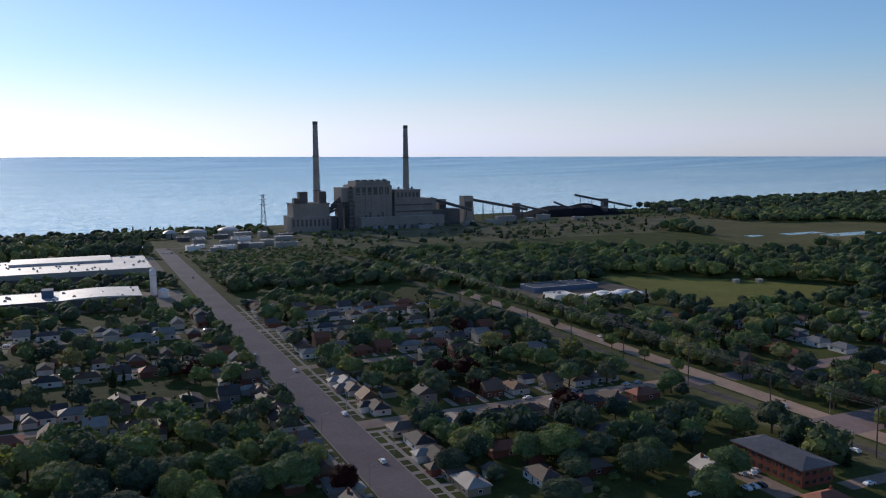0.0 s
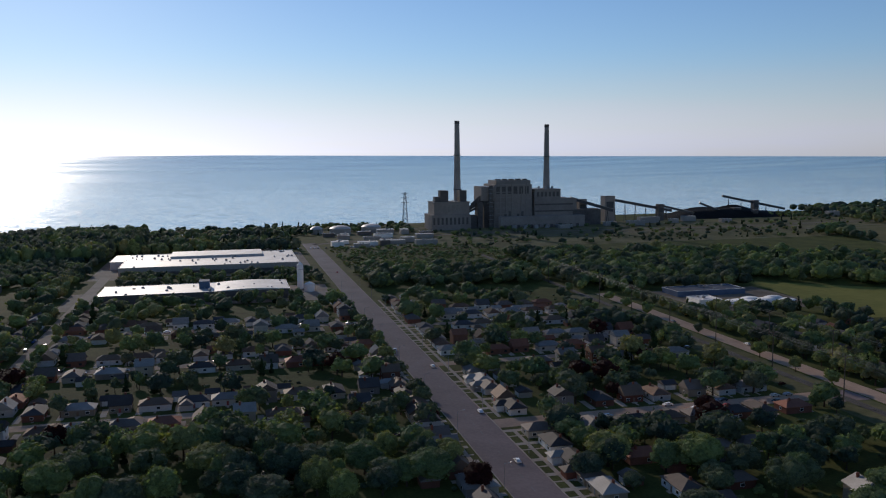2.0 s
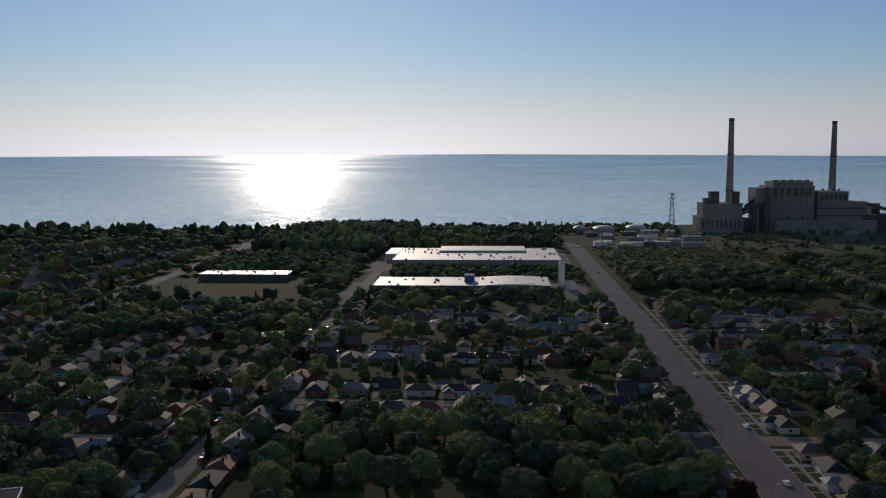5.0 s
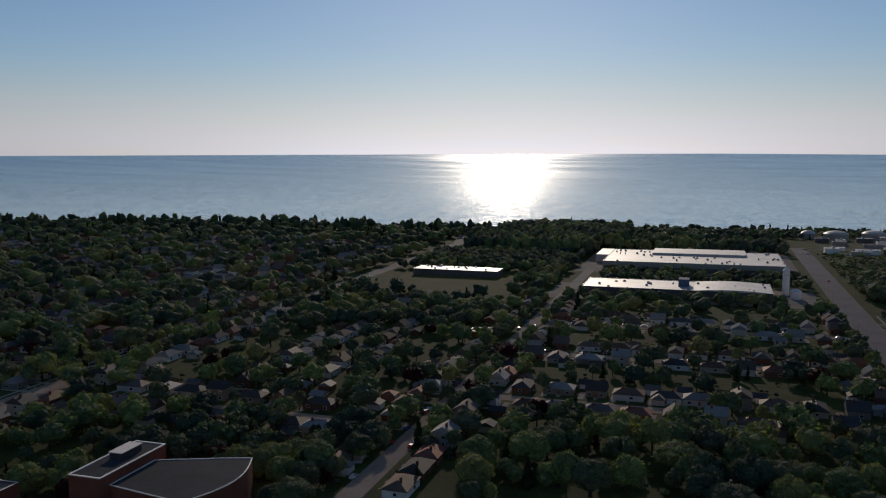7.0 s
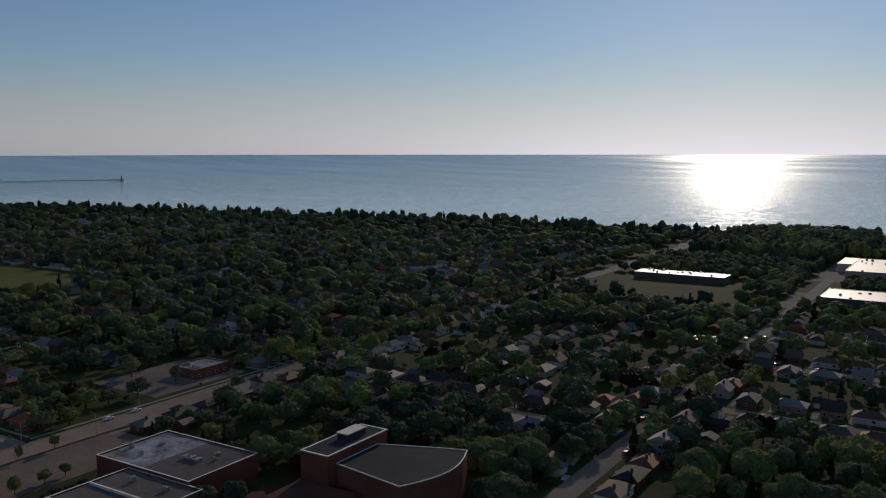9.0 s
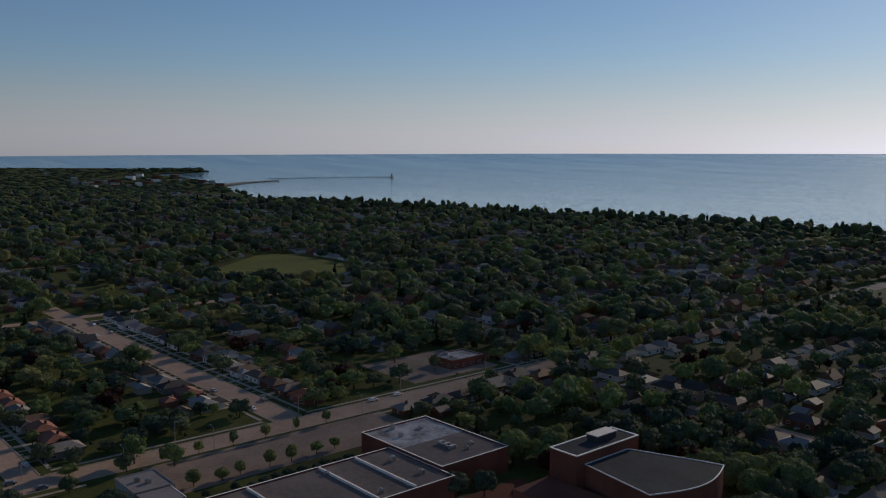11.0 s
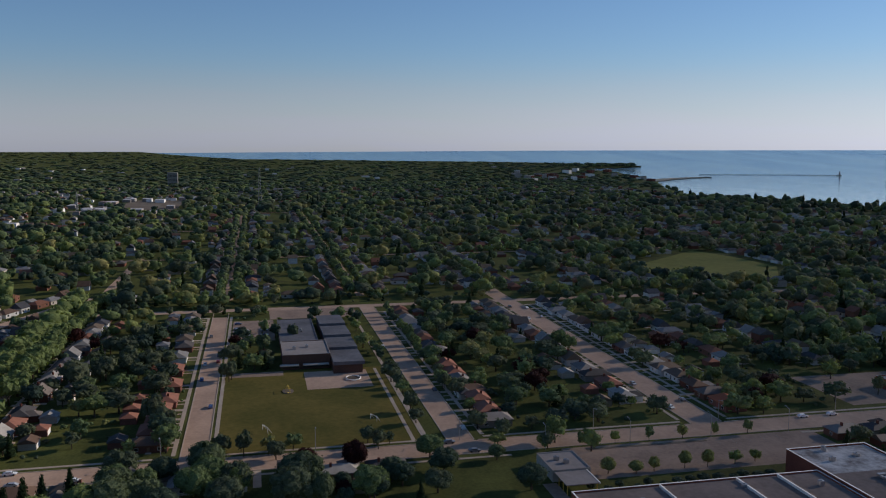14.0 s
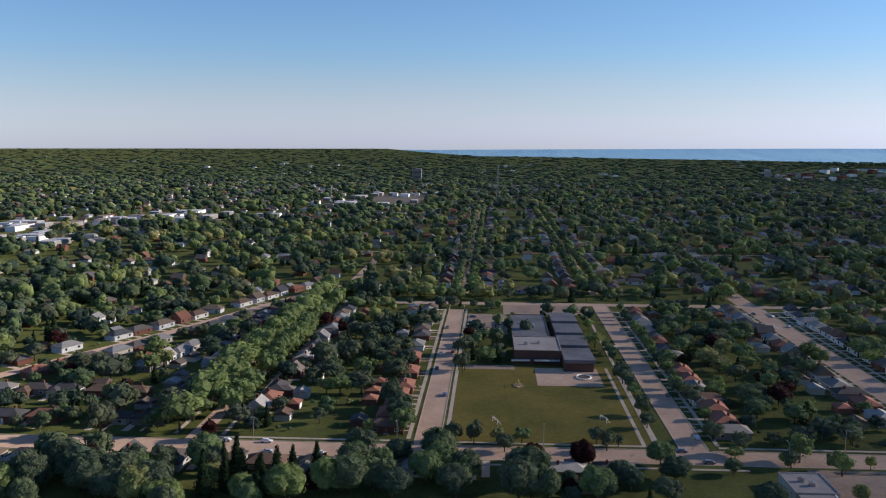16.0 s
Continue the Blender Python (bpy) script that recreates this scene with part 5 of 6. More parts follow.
def crown(seed, lobes, subdiv, leaves, leaf, spread=0.62, conifer=False, base=0.06):
    """A crown 1 wide and 1 high (from the ground): uneven lobes with small leaf clumps standing off their skin."""
    g = random.Random(seed)
    V, Fc = [], []
    n0 = 0
    for k in range(lobes):
        if conifer:
            h = base + (1 - base) * (k + 0.4) / lobes
            w = 0.5 * (1.05 - (h - base) / (1 - base)) + 0.03
            c, rad = Vector((g.uniform(-0.03, 0.03), g.uniform(-0.03, 0.03), h)), (w, w, 0.7 / lobes + 0.04)
        else:
            wide, tall = g.uniform(0.92, 1.08), (1 - base) / 2
            if k == 0:
                c, q = Vector((0, 0, base + tall)), 0.40 + 0.06 / lobes
                rad = (q * wide, q / wide, tall * 0.82)
            else:
                up = -0.45 + 1.4 * (k - 0.5) / max(1, lobes - 1)
                flat_ = math.sqrt(max(0.0, 1 - up * up))
                a = k * 2.39996 + g.uniform(-0.5, 0.5)
                q = g.uniform(0.19, 0.27)
                out = (0.5 - q) * g.uniform(0.92, 1.1) * spread / 0.62
                c = Vector((out * flat_ * math.cos(a) * wide, out * flat_ * math.sin(a) / wide, base + tall + (tall - q * 0.85) * up))
                rad = (q, q, q * g.uniform(0.75, 0.95))
        v, f, _ = lump(g, subdiv, 0.24)
        V.append(v * 0.86 * np.array(rad) + np.array(c))
        Fc.append(f + n0)
        n0 += len(v)
        for _ in range(leaves):
            d = Vector((g.gauss(0, 1), g.gauss(0, 1), g.gauss(0.25, 1))).normalized()
            p = Vector((c.x + d.x * rad[0] * g.uniform(0.85, 1.12), c.y + d.y * rad[1] * g.uniform(0.85, 1.12), c.z + d.z * rad[2] * g.uniform(0.85, 1.12)))
            t = (d + Vector((g.uniform(-1, 1), g.uniform(-1, 1), g.uniform(-0.6, 1))) * 0.9).normalized()
            u = t.orthogonal().normalized()
            w = t.cross(u)
            s = leaf * g.uniform(0.6, 1.3)
            a = g.uniform(0, math.tau)
            u, w = u * math.cos(a) + w * math.sin(a), w * math.cos(a) - u * math.sin(a)
            q = np.array([(p + u * s)[:], (p + w * s * 0.8)[:], (p - u * s)[:], (p - w * s * 0.8)[:]])
            V.append(q)
            Fc.append(np.array([[0, 1, 2], [0, 2, 3]]) + n0)
            n0 += 4
    v, f = np.concatenate(V), np.concatenate(Fc)
    return v, f, np.zeros(len(f), int)


def trunk_arrays(seed, base=0.3):
    g = random.Random(seed)
    bm = bmesh.new()
    tube(bm, (0, 0, -0.02), (0.01, 0.0, base), 0.035, 0.024, 6)
    for k in range(4):
        a = k * math.tau / 4 + g.uniform(-0.4, 0.4)
        tube(bm, (0.01, 0, base - 0.03), (0.22 * math.cos(a), 0.22 * math.sin(a), base + g.uniform(0.2, 0.35)), 0.02, 0.007, 5)
    return arrays(bm)


def joined(a, b, mat_b):
    return np.concatenate([a[0], b[0]]), np.concatenate([a[1], b[1] + len(a[0])]), np.concatenate([a[2], np.full(len(b[1]), mat_b)])


def mesh_from(name, arr, mat):
    me = bpy.data.meshes.new(name)
    me.from_pydata(arr[0].tolist(), [], arr[1].tolist())
    me.materials.append(mat)
    me.shade_flat()
    return me


blocked = np.array(BLOCKED)
plots = np.array([(p[0], p[1]) for p in PLOTS])


def free(x, y, house_gap=6.5, pad=1.5):
    ok = np.ones(len(x), bool)
    for a, b, c, d in blocked:
        ok &= ~((x > a - pad) & (x < c + pad) & (y > b - pad) & (y < d + pad))
    cell = {}
    for i, (px, py) in enumerate(plots):
        cell.setdefault((int(px // 20), int(py // 20)), []).append(i)
    for i in np.nonzero(ok)[0]:
        cx, cy = int(x[i] // 20), int(y[i] // 20)
        for dx in (-1, 0, 1):
            for dy in (-1, 0, 1):
                for j in cell.get((cx + dx, cy + dy), ()):
                    if (plots[j, 0] - x[i]) ** 2 + (plots[j, 1] - y[i]) ** 2 < house_gap ** 2:
                        ok[i] = False
    return ok


rs = np.random.RandomState(4)
TREE_ROWS = []        # x, y, width, height, tone, kind (0 leafy, 1 conifer, 2 copper)


def plant(x, y, w, h, tone, kind):
    TREE_ROWS.append(np.stack([x, y, w, h, tone, kind], 1))


def fill(x0, y0, x1, y1, each, w=(7, 12), h=(8, 13), conifers=0.06, copper=0.04, gap=6.5, test=None, tone=(0, 1)):
    n = int((x1 - x0) * (y1 - y0) / each)
    x, y = rs.uniform(x0, x1, n), rs.uniform(y0, y1, n)
    ok = free(x, y, gap)
    yaw = np.degrees(np.arctan2(-x, y))
    r = np.hypot(x, y)
    ok &= (r < shore(yaw) - 3) & (yaw > -56) & (yaw < 126) & (r > 215)
    if test is not None:
        ok &= test(x, y)
    x, y = x[ok], y[ok]
    n = len(x)
    q = rs.uniform(0, 1, n)
    size = rs.uniform(0, 1, n) ** 1.5
    group = np.array([noise.noise((a / 38, b_ / 38, 7.7)) for a, b_ in zip(x, y)])
    ww, hh = w[0] + (w[1] - w[0]) * size, h[0] + (h[1] - h[0]) * (0.7 * size + 0.3 * rs.uniform(0, 1, n))
    ww, hh = np.where(ww > 5, ww * 1.2, ww), np.where(ww > 5, hh * 1.15, hh)
    kind = np.where(q < conifers, 1, np.where(q < conifers + copper, 2, 0))
    ww = np.where(kind == 1, ww * 0.55, ww)
    plant(x, y, ww, hh, np.clip(tone[0] + (tone[1] - tone[0]) * (0.45 + 0.75 * group + rs.uniform(-0.35, 0.35, n)), 0, 1), kind)


def named(points, w, h, kind=0, tone=None):
    p = np.array(points, float)
    n = len(p)
    plant(p[:, 0], p[:, 1], rs.uniform(w * 0.7, w * 1.2, n), rs.uniform(h * 0.75, h * 1.15, n), rs.uniform(0.1, 0.95, n) if tone is None else np.full(n, tone), np.full(n, kind))


# big trees by the avenue and in front of it
named([(-17, 327), (2, 324), (17, 317), (47, 324), (32, 355), (74, 327), (63, 272), (-1, 285), (25, 273), (48, 273), (-72, 321), (-57, 334), (-34, 318), (-4, 332), (11, 308), (36, 342), (32, 262), (-24, 276), (-44, 273), (8, 266), (-78, 285), (58, 338), (-60, 290), (-10, 300)], 15, 14)
named([(72, 284), (66, 300), (52, 296), (-30, 340), (20, 338)], 13, 12, 0, 0.85)
named([(77, 262), (194, 318), (-287, 32), (-369, 125), (-380, 132)], 10, 10, 2)
named([(126, 324), (117, 264), (145, 261), (181, 238), (212, 254), (185, 260), (137, 224), (240, 218), (181, 378), (128, 268), (168, 250), (196, 262), (172, 232), (152, 240), (222, 262)], 13, 12)
# trees round the shops and the front street
named([(-294, 359), (-296, 334), (-262, 276), (-240, 279), (-228, 294), (-213, 303), (-278, 353), (-293, 423), (-285, 440), (-305, 472), (-284, 372), (-270, 338), (-286, 345), (-250, 290), (-222, 284)], 15, 13, 0, 0.8)
named([(-201, 178), (-196, 186), (-358, 273), (-330, 277), (-116, 292), (-99, 295), (-111, 357), (-113, 427), (-145, 394), (-134, 281), (-237, 216), (-289, 278), (-246, 222), (-228, 218)], 9, 9)
named([(-241, 214), (-247, 211), (-235, 219), (-262, 208), (-105, 300), (-95, 360)], 5, 10, 1)
# trees round the playing field and its side street
named([(-314, -14), (-309, -6), (-303.7, 5.4), (-307, 43), (-417, -13), (-350, 63), (-388, 64), (-397, 62), (-381, 84), (-373, 90), (-321, 85), (-307, 91), (-294, 105)], 9.5, 9.5, 0, 0.25)
named([(-448, 165), (-393, 128), (-294, 60)], 13, 12, 0, 0.6)
named([(-293, 15), (-289, 32), (-367, 126)], 9, 9, 2)
# tree row along the avenue north of the field
named([(-x, -121.5 + (k % 3)) for k, x in enumerate(range(318, 640, 13))], 20, 17, 0, 0.75)
named([(-x, -106.8 + rs.uniform(-0.6, 0.6)) for x in range(324, 660, 14) if rs.uniform() < 0.85], 14, 14, 0, 0.7)
named([(-428, -72), (-440, -52), (-395, -45), (-480, -68), (-500, -60), (-372, -58), (-352, -42), (-345, -37), (-452, -64)], 14, 13, 0, 0.35)
named([(-416, -83), (-437, -63), (-311, -150), (-334, -152), (-425, -74), (-397, -200), (-390, -186), (-382, -178)], 16, 14, 0, 0.3)
named([(-309, -106), (-489, -87)], 9, 9, 2)
named([(-261, -128), (-256, -148), (-262, -137), (-251, -105), (-268, -118), (-250, -118)], 13, 13, 0, 0.25)
named([(-260, -85), (-262, -80), (-259, -73), (-264, -69), (-274, -58), (-269, -65), (-254, -90)], 8, 15, 1)
named([(-266, -38), (-262, -48), (-326, -33), (-333, -36), (-293, -46), (-319, -34), (-258, -30), (-252, -18), (-256, -5), (-251, 8), (-258, 18), (-248, 26), (-262, 34), (-254, 44), (-246, 52)], 11, 11)
named([(-314, -13), (-315, -7), (-312, 3), (-313, 12), (-314, 40), (-312, 48), (-297, 104), (-302, 88)], 7, 6.5)
named([(-438, 168), (-300, 110), (-288, 120)], 10, 10, 0, 0.7)
named([(-x + rs.uniform(-5, 5), 61.5 + rs.uniform(-3, 3)) for x in range(330, 560, 15) if rs.uniform() < 0.8], 7.5, 8)
named([(-x + rs.uniform(-5, 5), 86 + rs.uniform(-2, 2)) for x in range(322, 575, 14) if rs.uniform() < 0.85], 8, 8)
named([(-471, 3), (-496, 20), (-505, 10), (-483, -4), (-465, -8), (-413, -14), (-520, 4), (-417, -16)], 9, 10)
named([(-265 + rs.uniform(-1, 1), 117 + 9.5 * k + rs.uniform(-2, 2)) for k in range(7)], 6, 6, 0, 0.85)
named([(-252 + rs.uniform(-2, 2), 106 + 5 * k) for k in range(14)], 4.5, 3, 0, 0.1)
named([(-293.8, 104 + 14 * k) for k in range(7)], 4.5, 6)

# street trees
for x0, y0, y1, step in ((-315, 330, 660, 10), (-290, 330, 660, 10), (-120, 255, 640, 13), (-103, 300, 640, 14), (297, 180, 610, 14), (276, 340, 600, 31), (80, 345, 640, 17)):
    yy = np.arange(y0, y1, step, dtype=float)
    named([(x0 + rs.uniform(-1.5, 1.5), y + rs.uniform(-3, 3)) for y in yy if rs.uniform() < 0.85], 10, 10)
named([(-96 + 11 * k + rs.uniform(-3, 3), 657 + rs.uniform(-3, 2)) for k in range(13)], 10, 10)
for x0, y0, x1, y1 in far_lanes:
    if x1 - x0 > 100:
        for y in (y0 - 2.5, y1 + 2.5):
            named([(x + rs.uniform(-4, 4), y) for x in np.arange(x0, x1, 13)], 11, 10)
    else:
        for x in (x0 - 2.5, x1 + 2.5):
            named([(x, y + rs.uniform(-4, 4)) for y in np.arange(y0, y1, 13)], 11, 10)
fill(880, 1180, 1050, 1330, 300, w=(6, 11), h=(5, 9))
# gardens


def patchy(scale, cut):
    """Thins trees in patches, so that lawns and roofs show between groups."""
    def test(x, y):
        return np.array([noise.noise((a / scale, b_ / scale, 3.1)) for a, b_ in zip(x, y)]) > cut + rs.uniform(-0.25, 0.25, len(x))
    return test


fill(-300, 250, 84, 660, 140, w=(5, 14), h=(5, 14), test=patchy(45, -0.22))
fill(108, 205, 262, 640, 120, w=(6, 15), h=(5, 14), test=patchy(45, -0.2))
fill(271.5, 150, 278, 620, 130, w=(2, 4), h=(1.5, 4), conifers=0, copper=0)
fill(255, 150, 262, 620, 90, w=(2.5, 6), h=(2, 5), conifers=0, copper=0)
fill(292, 150, 620, 520, 95, w=(8, 13), h=(8, 13), test=patchy(50, -0.3))
fill(-294, -420, -238, 25, 100, w=(7, 12), h=(8, 13))
fill(-294, 25, -238, 88, 135, w=(5, 10), h=(5, 9), tone=(0, 0.7))
fill(-640, -420, -310, -30, 125, w=(5, 12), h=(5, 11), test=patchy(40, -0.25))
fill(-640, -30, -310, 330, 120, w=(4.5, 12), h=(4, 10), test=patchy(40, -0.35))
fill(-294, 212, -215, 300, 330, w=(5, 9), h=(5, 8))
fill(-215, 208, -120, 330, 100, w=(7, 12), h=(7, 11))
fill(-294, 300, -215, 330, 110, w=(7, 12), h=(7, 11))
# tall trees on the bluff
ya = np.arange(13, 63, 0.12)
rr = shore(ya) - rs.uniform(8, 70, len(ya))
plant(-np.sin(np.radians(ya)) * rr, np.cos(np.radians(ya)) * rr, rs.uniform(0, 1, len(ya)) ** 2 * 15 + 11, 11 + 16 * rs.uniform(0, 1, len(ya)) ** 1.9, rs.uniform(0, 0.8, len(ya)), np.where(rs.uniform(0, 1, len(ya)) < 0.06, 1, 0))
ya = np.arange(11, 63, 0.2)
rr = shore(ya) - rs.uniform(4, 30, len(ya))
plant(-np.sin(np.radians(ya)) * rr, np.cos(np.radians(ya)) * rr, rs.uniform(11, 18, len(ya)), rs.uniform(6, 10, len(ya)), rs.uniform(0, 0.8, len(ya)), np.zeros(len(ya)))
# shrubs and hedges
for box_ in ((-640, -300, -310, 330), (-300, 250, 84, 640), (108, 205, 262, 640)):
    fill(*box_, 230, w=(2, 4.5), h=(1.4, 3.2), conifers=0, copper=0.05, gap=5)
fill(-700, -130, -310, -95, 250, w=(9, 14), h=(9, 13))
fill(-640, 300, -310, 640, 170, w=(7, 14), h=(8, 14), test=patchy(50, -0.25))
fill(-310, 500, -130, 600, 100, w=(7, 13), h=(8, 13), test=patchy(50, -0.3))
fill(-310, 600, -130, 690, 120, w=(4, 8), h=(3.5, 7), conifers=0.02, test=patchy(50, -0.3))
# woods
fill(112, 650, 460, 940, 78, w=(8, 17), h=(7, 16), conifers=0.02, copper=0, tone=(0.15, 0.95), test=lambda x, y: (y > 690 - 0.1 * (x - 112)) & (np.hypot(x, y) < np.where(x < 290, 800, 935)))
fill(112, 780, 300, 1010, 55, w=(3, 7), h=(1.4, 4.2), conifers=0, copper=0, tone=(0.5, 1))
fill(420, 430, 1500, 1160, 115, w=(8, 20), h=(7, 18), conifers=0.02, copper=0, tone=(0.3, 0.95), test=lambda x, y: (y > 668 - 1.25 * (x - 429)) & ~((np.hypot(x, y) > 950) & (x < 760)) & ~((y > 1000) & (x < 960)))
fill(270, 620, 440, 720, 95, w=(8, 13), h=(8, 13), conifers=0.02, copper=0)
fill(-270, 925, -100, 1215, 80, w=(10, 16), h=(16, 22), conifers=0.03, copper=0)
fill(-195, 690, -128, 960, 70, w=(7, 11), h=(8, 12), conifers=0, copper=0)
fill(-300, 775, -190, 925, 80, w=(6, 12), h=(6, 12), conifers=0.02, copper=0.02)
fill(-100, 735, 75, 822, 90, w=(6, 10), h=(6, 10), copper=0)
fill(-95, 1000, 260, 1300, 110, w=(6, 11), h=(5, 10), test=lambda x, y: y > 1175)
fill(-130, 960, 80, 1180, 105, w=(9, 15), h=(10, 17))
fill(260, 960, 1000, 1190, 420, w=(4, 11), h=(3, 8), copper=0)
fill(1000, 1000, 2300, 1700, 300, w=(14, 21), h=(10, 16), copper=0)
# the leafy suburb towards the harbour
fill(-900, 320, -300, 1250, 210, w=(6, 19), h=(6, 16), conifers=0.07, gap=6.5, test=patchy(60, -0.3))
fill(-900, -700, -600, 330, 330, w=(6, 18), h=(6, 16), test=patchy(60, -0.25))
fill(-1350, -900, -900, 1250, 410, w=(8, 20), h=(7, 17), copper=0.02, test=patchy(80, -0.25))
fill(-640, -700, -420, -250, 230, w=(8, 14), h=(8, 13), test=patchy(50, -0.25))
fill(-1900, -1100, -1350, 1150, 540, w=(10, 24), h=(8, 17), copper=0.01, test=patchy(90, -0.25))
fill(-2600, -1500, -1900, 900, 560, w=(13, 24), h=(8, 13), conifers=0, copper=0, test=patchy(120, -0.25))

T = np.concatenate(TREE_ROWS)
R = np.hypot(T[:, 0], T[:, 1])
order = np.argsort(R)
T, R = T[order], R[order]
T, R = T[R > 258], R[R > 258]
near_n = 300
leafy = [crown(100 + k, 15, 2, 110, 0.026, base=0.12) for k in range(5)]
leafy_small = [crown(200 + k, 7, 1, 22, 0.05, base=0.1) for k in range(6)]
needle = crown(300, 8, 1, 40, 0.035, conifer=True, base=0.08)
trunks = [trunk_arrays(400 + k) for k in range(3)]


def toned(arr, tone):
    me = mesh_from("crown", arr, M_leaf)
    at = me.attributes.new("tree_tone", "FLOAT", "FACE")
    at.data.foreach_set("value", np.full(len(me.polygons), tone, np.float32))
    return me


crown_me = [[toned(c, (t + 0.5) / 6) for t in range(6)] for c in leafy]
copper_me = mesh_from("crown", leafy[1], M_leaf_red)
needle_me = mesh_from("crown", needle, M_needle)
trunk_me = [mesh_from("trunk", t, M_bark) for t in trunks]
for i in range(near_n):
    x, y, w, h, tone, kind = T[i]
    kind = int(kind)
    lab, cat, grp = [("broad green leafy garden tree", "tree", "garden trees"), ("dark green conifer with a narrow crown", "conifer", "conifers"), ("dark copper-red leafy tree", "tree", "copper trees")][kind]
    t = thing("tree" if kind != 1 else "conifer", lab, cat, grp, pose(x, y, 0, 0, 0, 360 * ((i * 0.618) % 1)))
    a = new("trunk", trunk_me[i % 3])
    b = new("crown", needle_me if kind == 1 else copper_me if kind == 2 else crown_me[i % 5][min(5, int(tone * 6))])
    for o in (a, b):
        o.parent = t
        o.scale = (w, w, h)

stem = arrays(tube(bmesh.new(), (0, 0, -0.02), (0, 0, 0.3), 0.035, 0.02, 5))
mid_protos = [joined(c, stem, 1) for k, c in enumerate(leafy_small)]
cone = joined(crown(310, 6, 1, 16, 0.05, conifer=True, base=0.08), stem, 1)
cone = (cone[0], cone[1], np.where(cone[2] == 0, 2, cone[2]))
red = joined(leafy_small[2], stem, 1)
red = (red[0], red[1], np.where(red[2] == 0, 3, red[2]))
low = [crown(500 + k, 4, 1, 7, 0.07, base=0.03) for k in range(6)]
low_cone = crown(520, 3, 1, 4, 0.08, conifer=True, base=0.02)
low_cone = (low_cone[0], low_cone[1], low_cone[2] + 2)
tiny = [crown(600 + k, 3, 1, 1, 0.10, base=0.0) for k in range(5)]


def tree_rows(sel, leaf_n, cone_k, red_k):
    out = []
    for i in sel:
        x, y, w, h, tone, kind = T[i]
        k = cone_k if kind == 1 else red_k if kind == 2 and red_k is not None else i % leaf_n
        out.append((x, y, float(rise(R[i], math.degrees(math.atan2(-x, y)))), w, h, (i * 2.39996) % math.tau, tone, k))
    return out


idx = np.arange(len(T))
LEAVES = [M_leaf, M_bark, M_needle, M_leaf_red]
scatter("garden_trees", mid_protos + [cone, red], tree_rows(idx[(idx >= near_n) & (R < 520) & (T[:, 2] >= 4)], 6, 6, 7), LEAVES, "dense green garden and wood trees", "trees")
scatter("suburb_trees", low + [low_cone], tree_rows(idx[(idx >= near_n) & ((R >= 520) | (T[:, 2] < 4)) & (R < 1150)], 6, 6, None), LEAVES, "dense green trees over the suburb and woods", "trees", flat=False)
tiny_cone = crown(530, 2, 1, 2, 0.08, conifer=True, base=0.0)
tiny_cone = (tiny_cone[0], tiny_cone[1], tiny_cone[2] + 2)
scatter("distant_trees", tiny + [tiny_cone], tree_rows(idx[(idx >= near_n) & (R >= 1150)], 5, 5, None), LEAVES, "distant green tree canopy", "trees", flat=False)

# wooded distance up to the horizon
rows_ = []
for k in range(7000):
    yw, r = rs.uniform(60, 126) if k % 9 else rs.uniform(-58, -30), 2400 + 2480 * rs.uniform(0, 1) ** 0.8
    if r > float(shore(yw)) - 10:
        continue
    p = at_yaw(yw, r)
    s = 1 - 0.75 * max(0, (r - 2600) / 2300)
    rows_.append((p[0], p[1], p[2] - 3 * s, rs.uniform(20, 55), rs.uniform(8, 14) * s, rs.uniform(0, 6.28), rs.uniform(0, 0.7), k % 5))
for k in range(130):
    yw = 64.9 + 5.5 * rs.uniform(0, 1)
    p = at_yaw(yw, 3900 + rs.uniform(-60, 50))
    rows_.append((p[0], p[1], p[2] - 4, rs.uniform(14, 28), rs.uniform(12, 18), rs.uniform(0, 6.28), rs.uniform(0, 0.7), k % 5))
scatter("horizon_woods", tiny, rows_, LEAVES, "wooded distance fading to the horizon", "woods", flat=False)

# ---- cars, poles and small things ----


def car(label):
    t = thing("car", label, "car", "cars on the streets")
    b = bmesh.new()
    prof = [(-2.2, 0.35), (2.2, 0.35), (2.25, 0.75), (1.2, 0.95), (0.6, 1.42), (-1.2, 1.45), (-1.9, 1.0), (-2.25, 0.9)]
    lo = [b.verts.new((x, -0.88 if z < 1.2 else -0.68, z)) for x, z in prof]
    hi = [b.verts.new((x, 0.88 if z < 1.2 else 0.68, z)) for x, z in prof]
    n = len(prof)
    b.faces.new(lo)
    b.faces.new(hi[::-1])
    for i in range(n):
        b.faces.new((lo[i], hi[i], hi[(i + 1) % n], lo[(i + 1) % n]))
    bmesh.ops.recalc_face_normals(b, faces=b.faces)
    part("body", b, M_car, t)
    part("windscreen", B((0.62, -0.62, 1.0, 1.12, 0.62, 1.3)), M_glass, t)
    part("side_window", B((-1.1, -0.83, 1.02, 0.5, 0.83, 1.32)), M_glass, t)
    for x in (-1.35, 1.35):
        for s in (-1, 1):
            part("wheel", tube(bmesh.new(), (x, s * 0.72, 0.33), (x, s * 0.92, 0.33), 0.33, 0.33, 10), M_rubber, t)
    return t


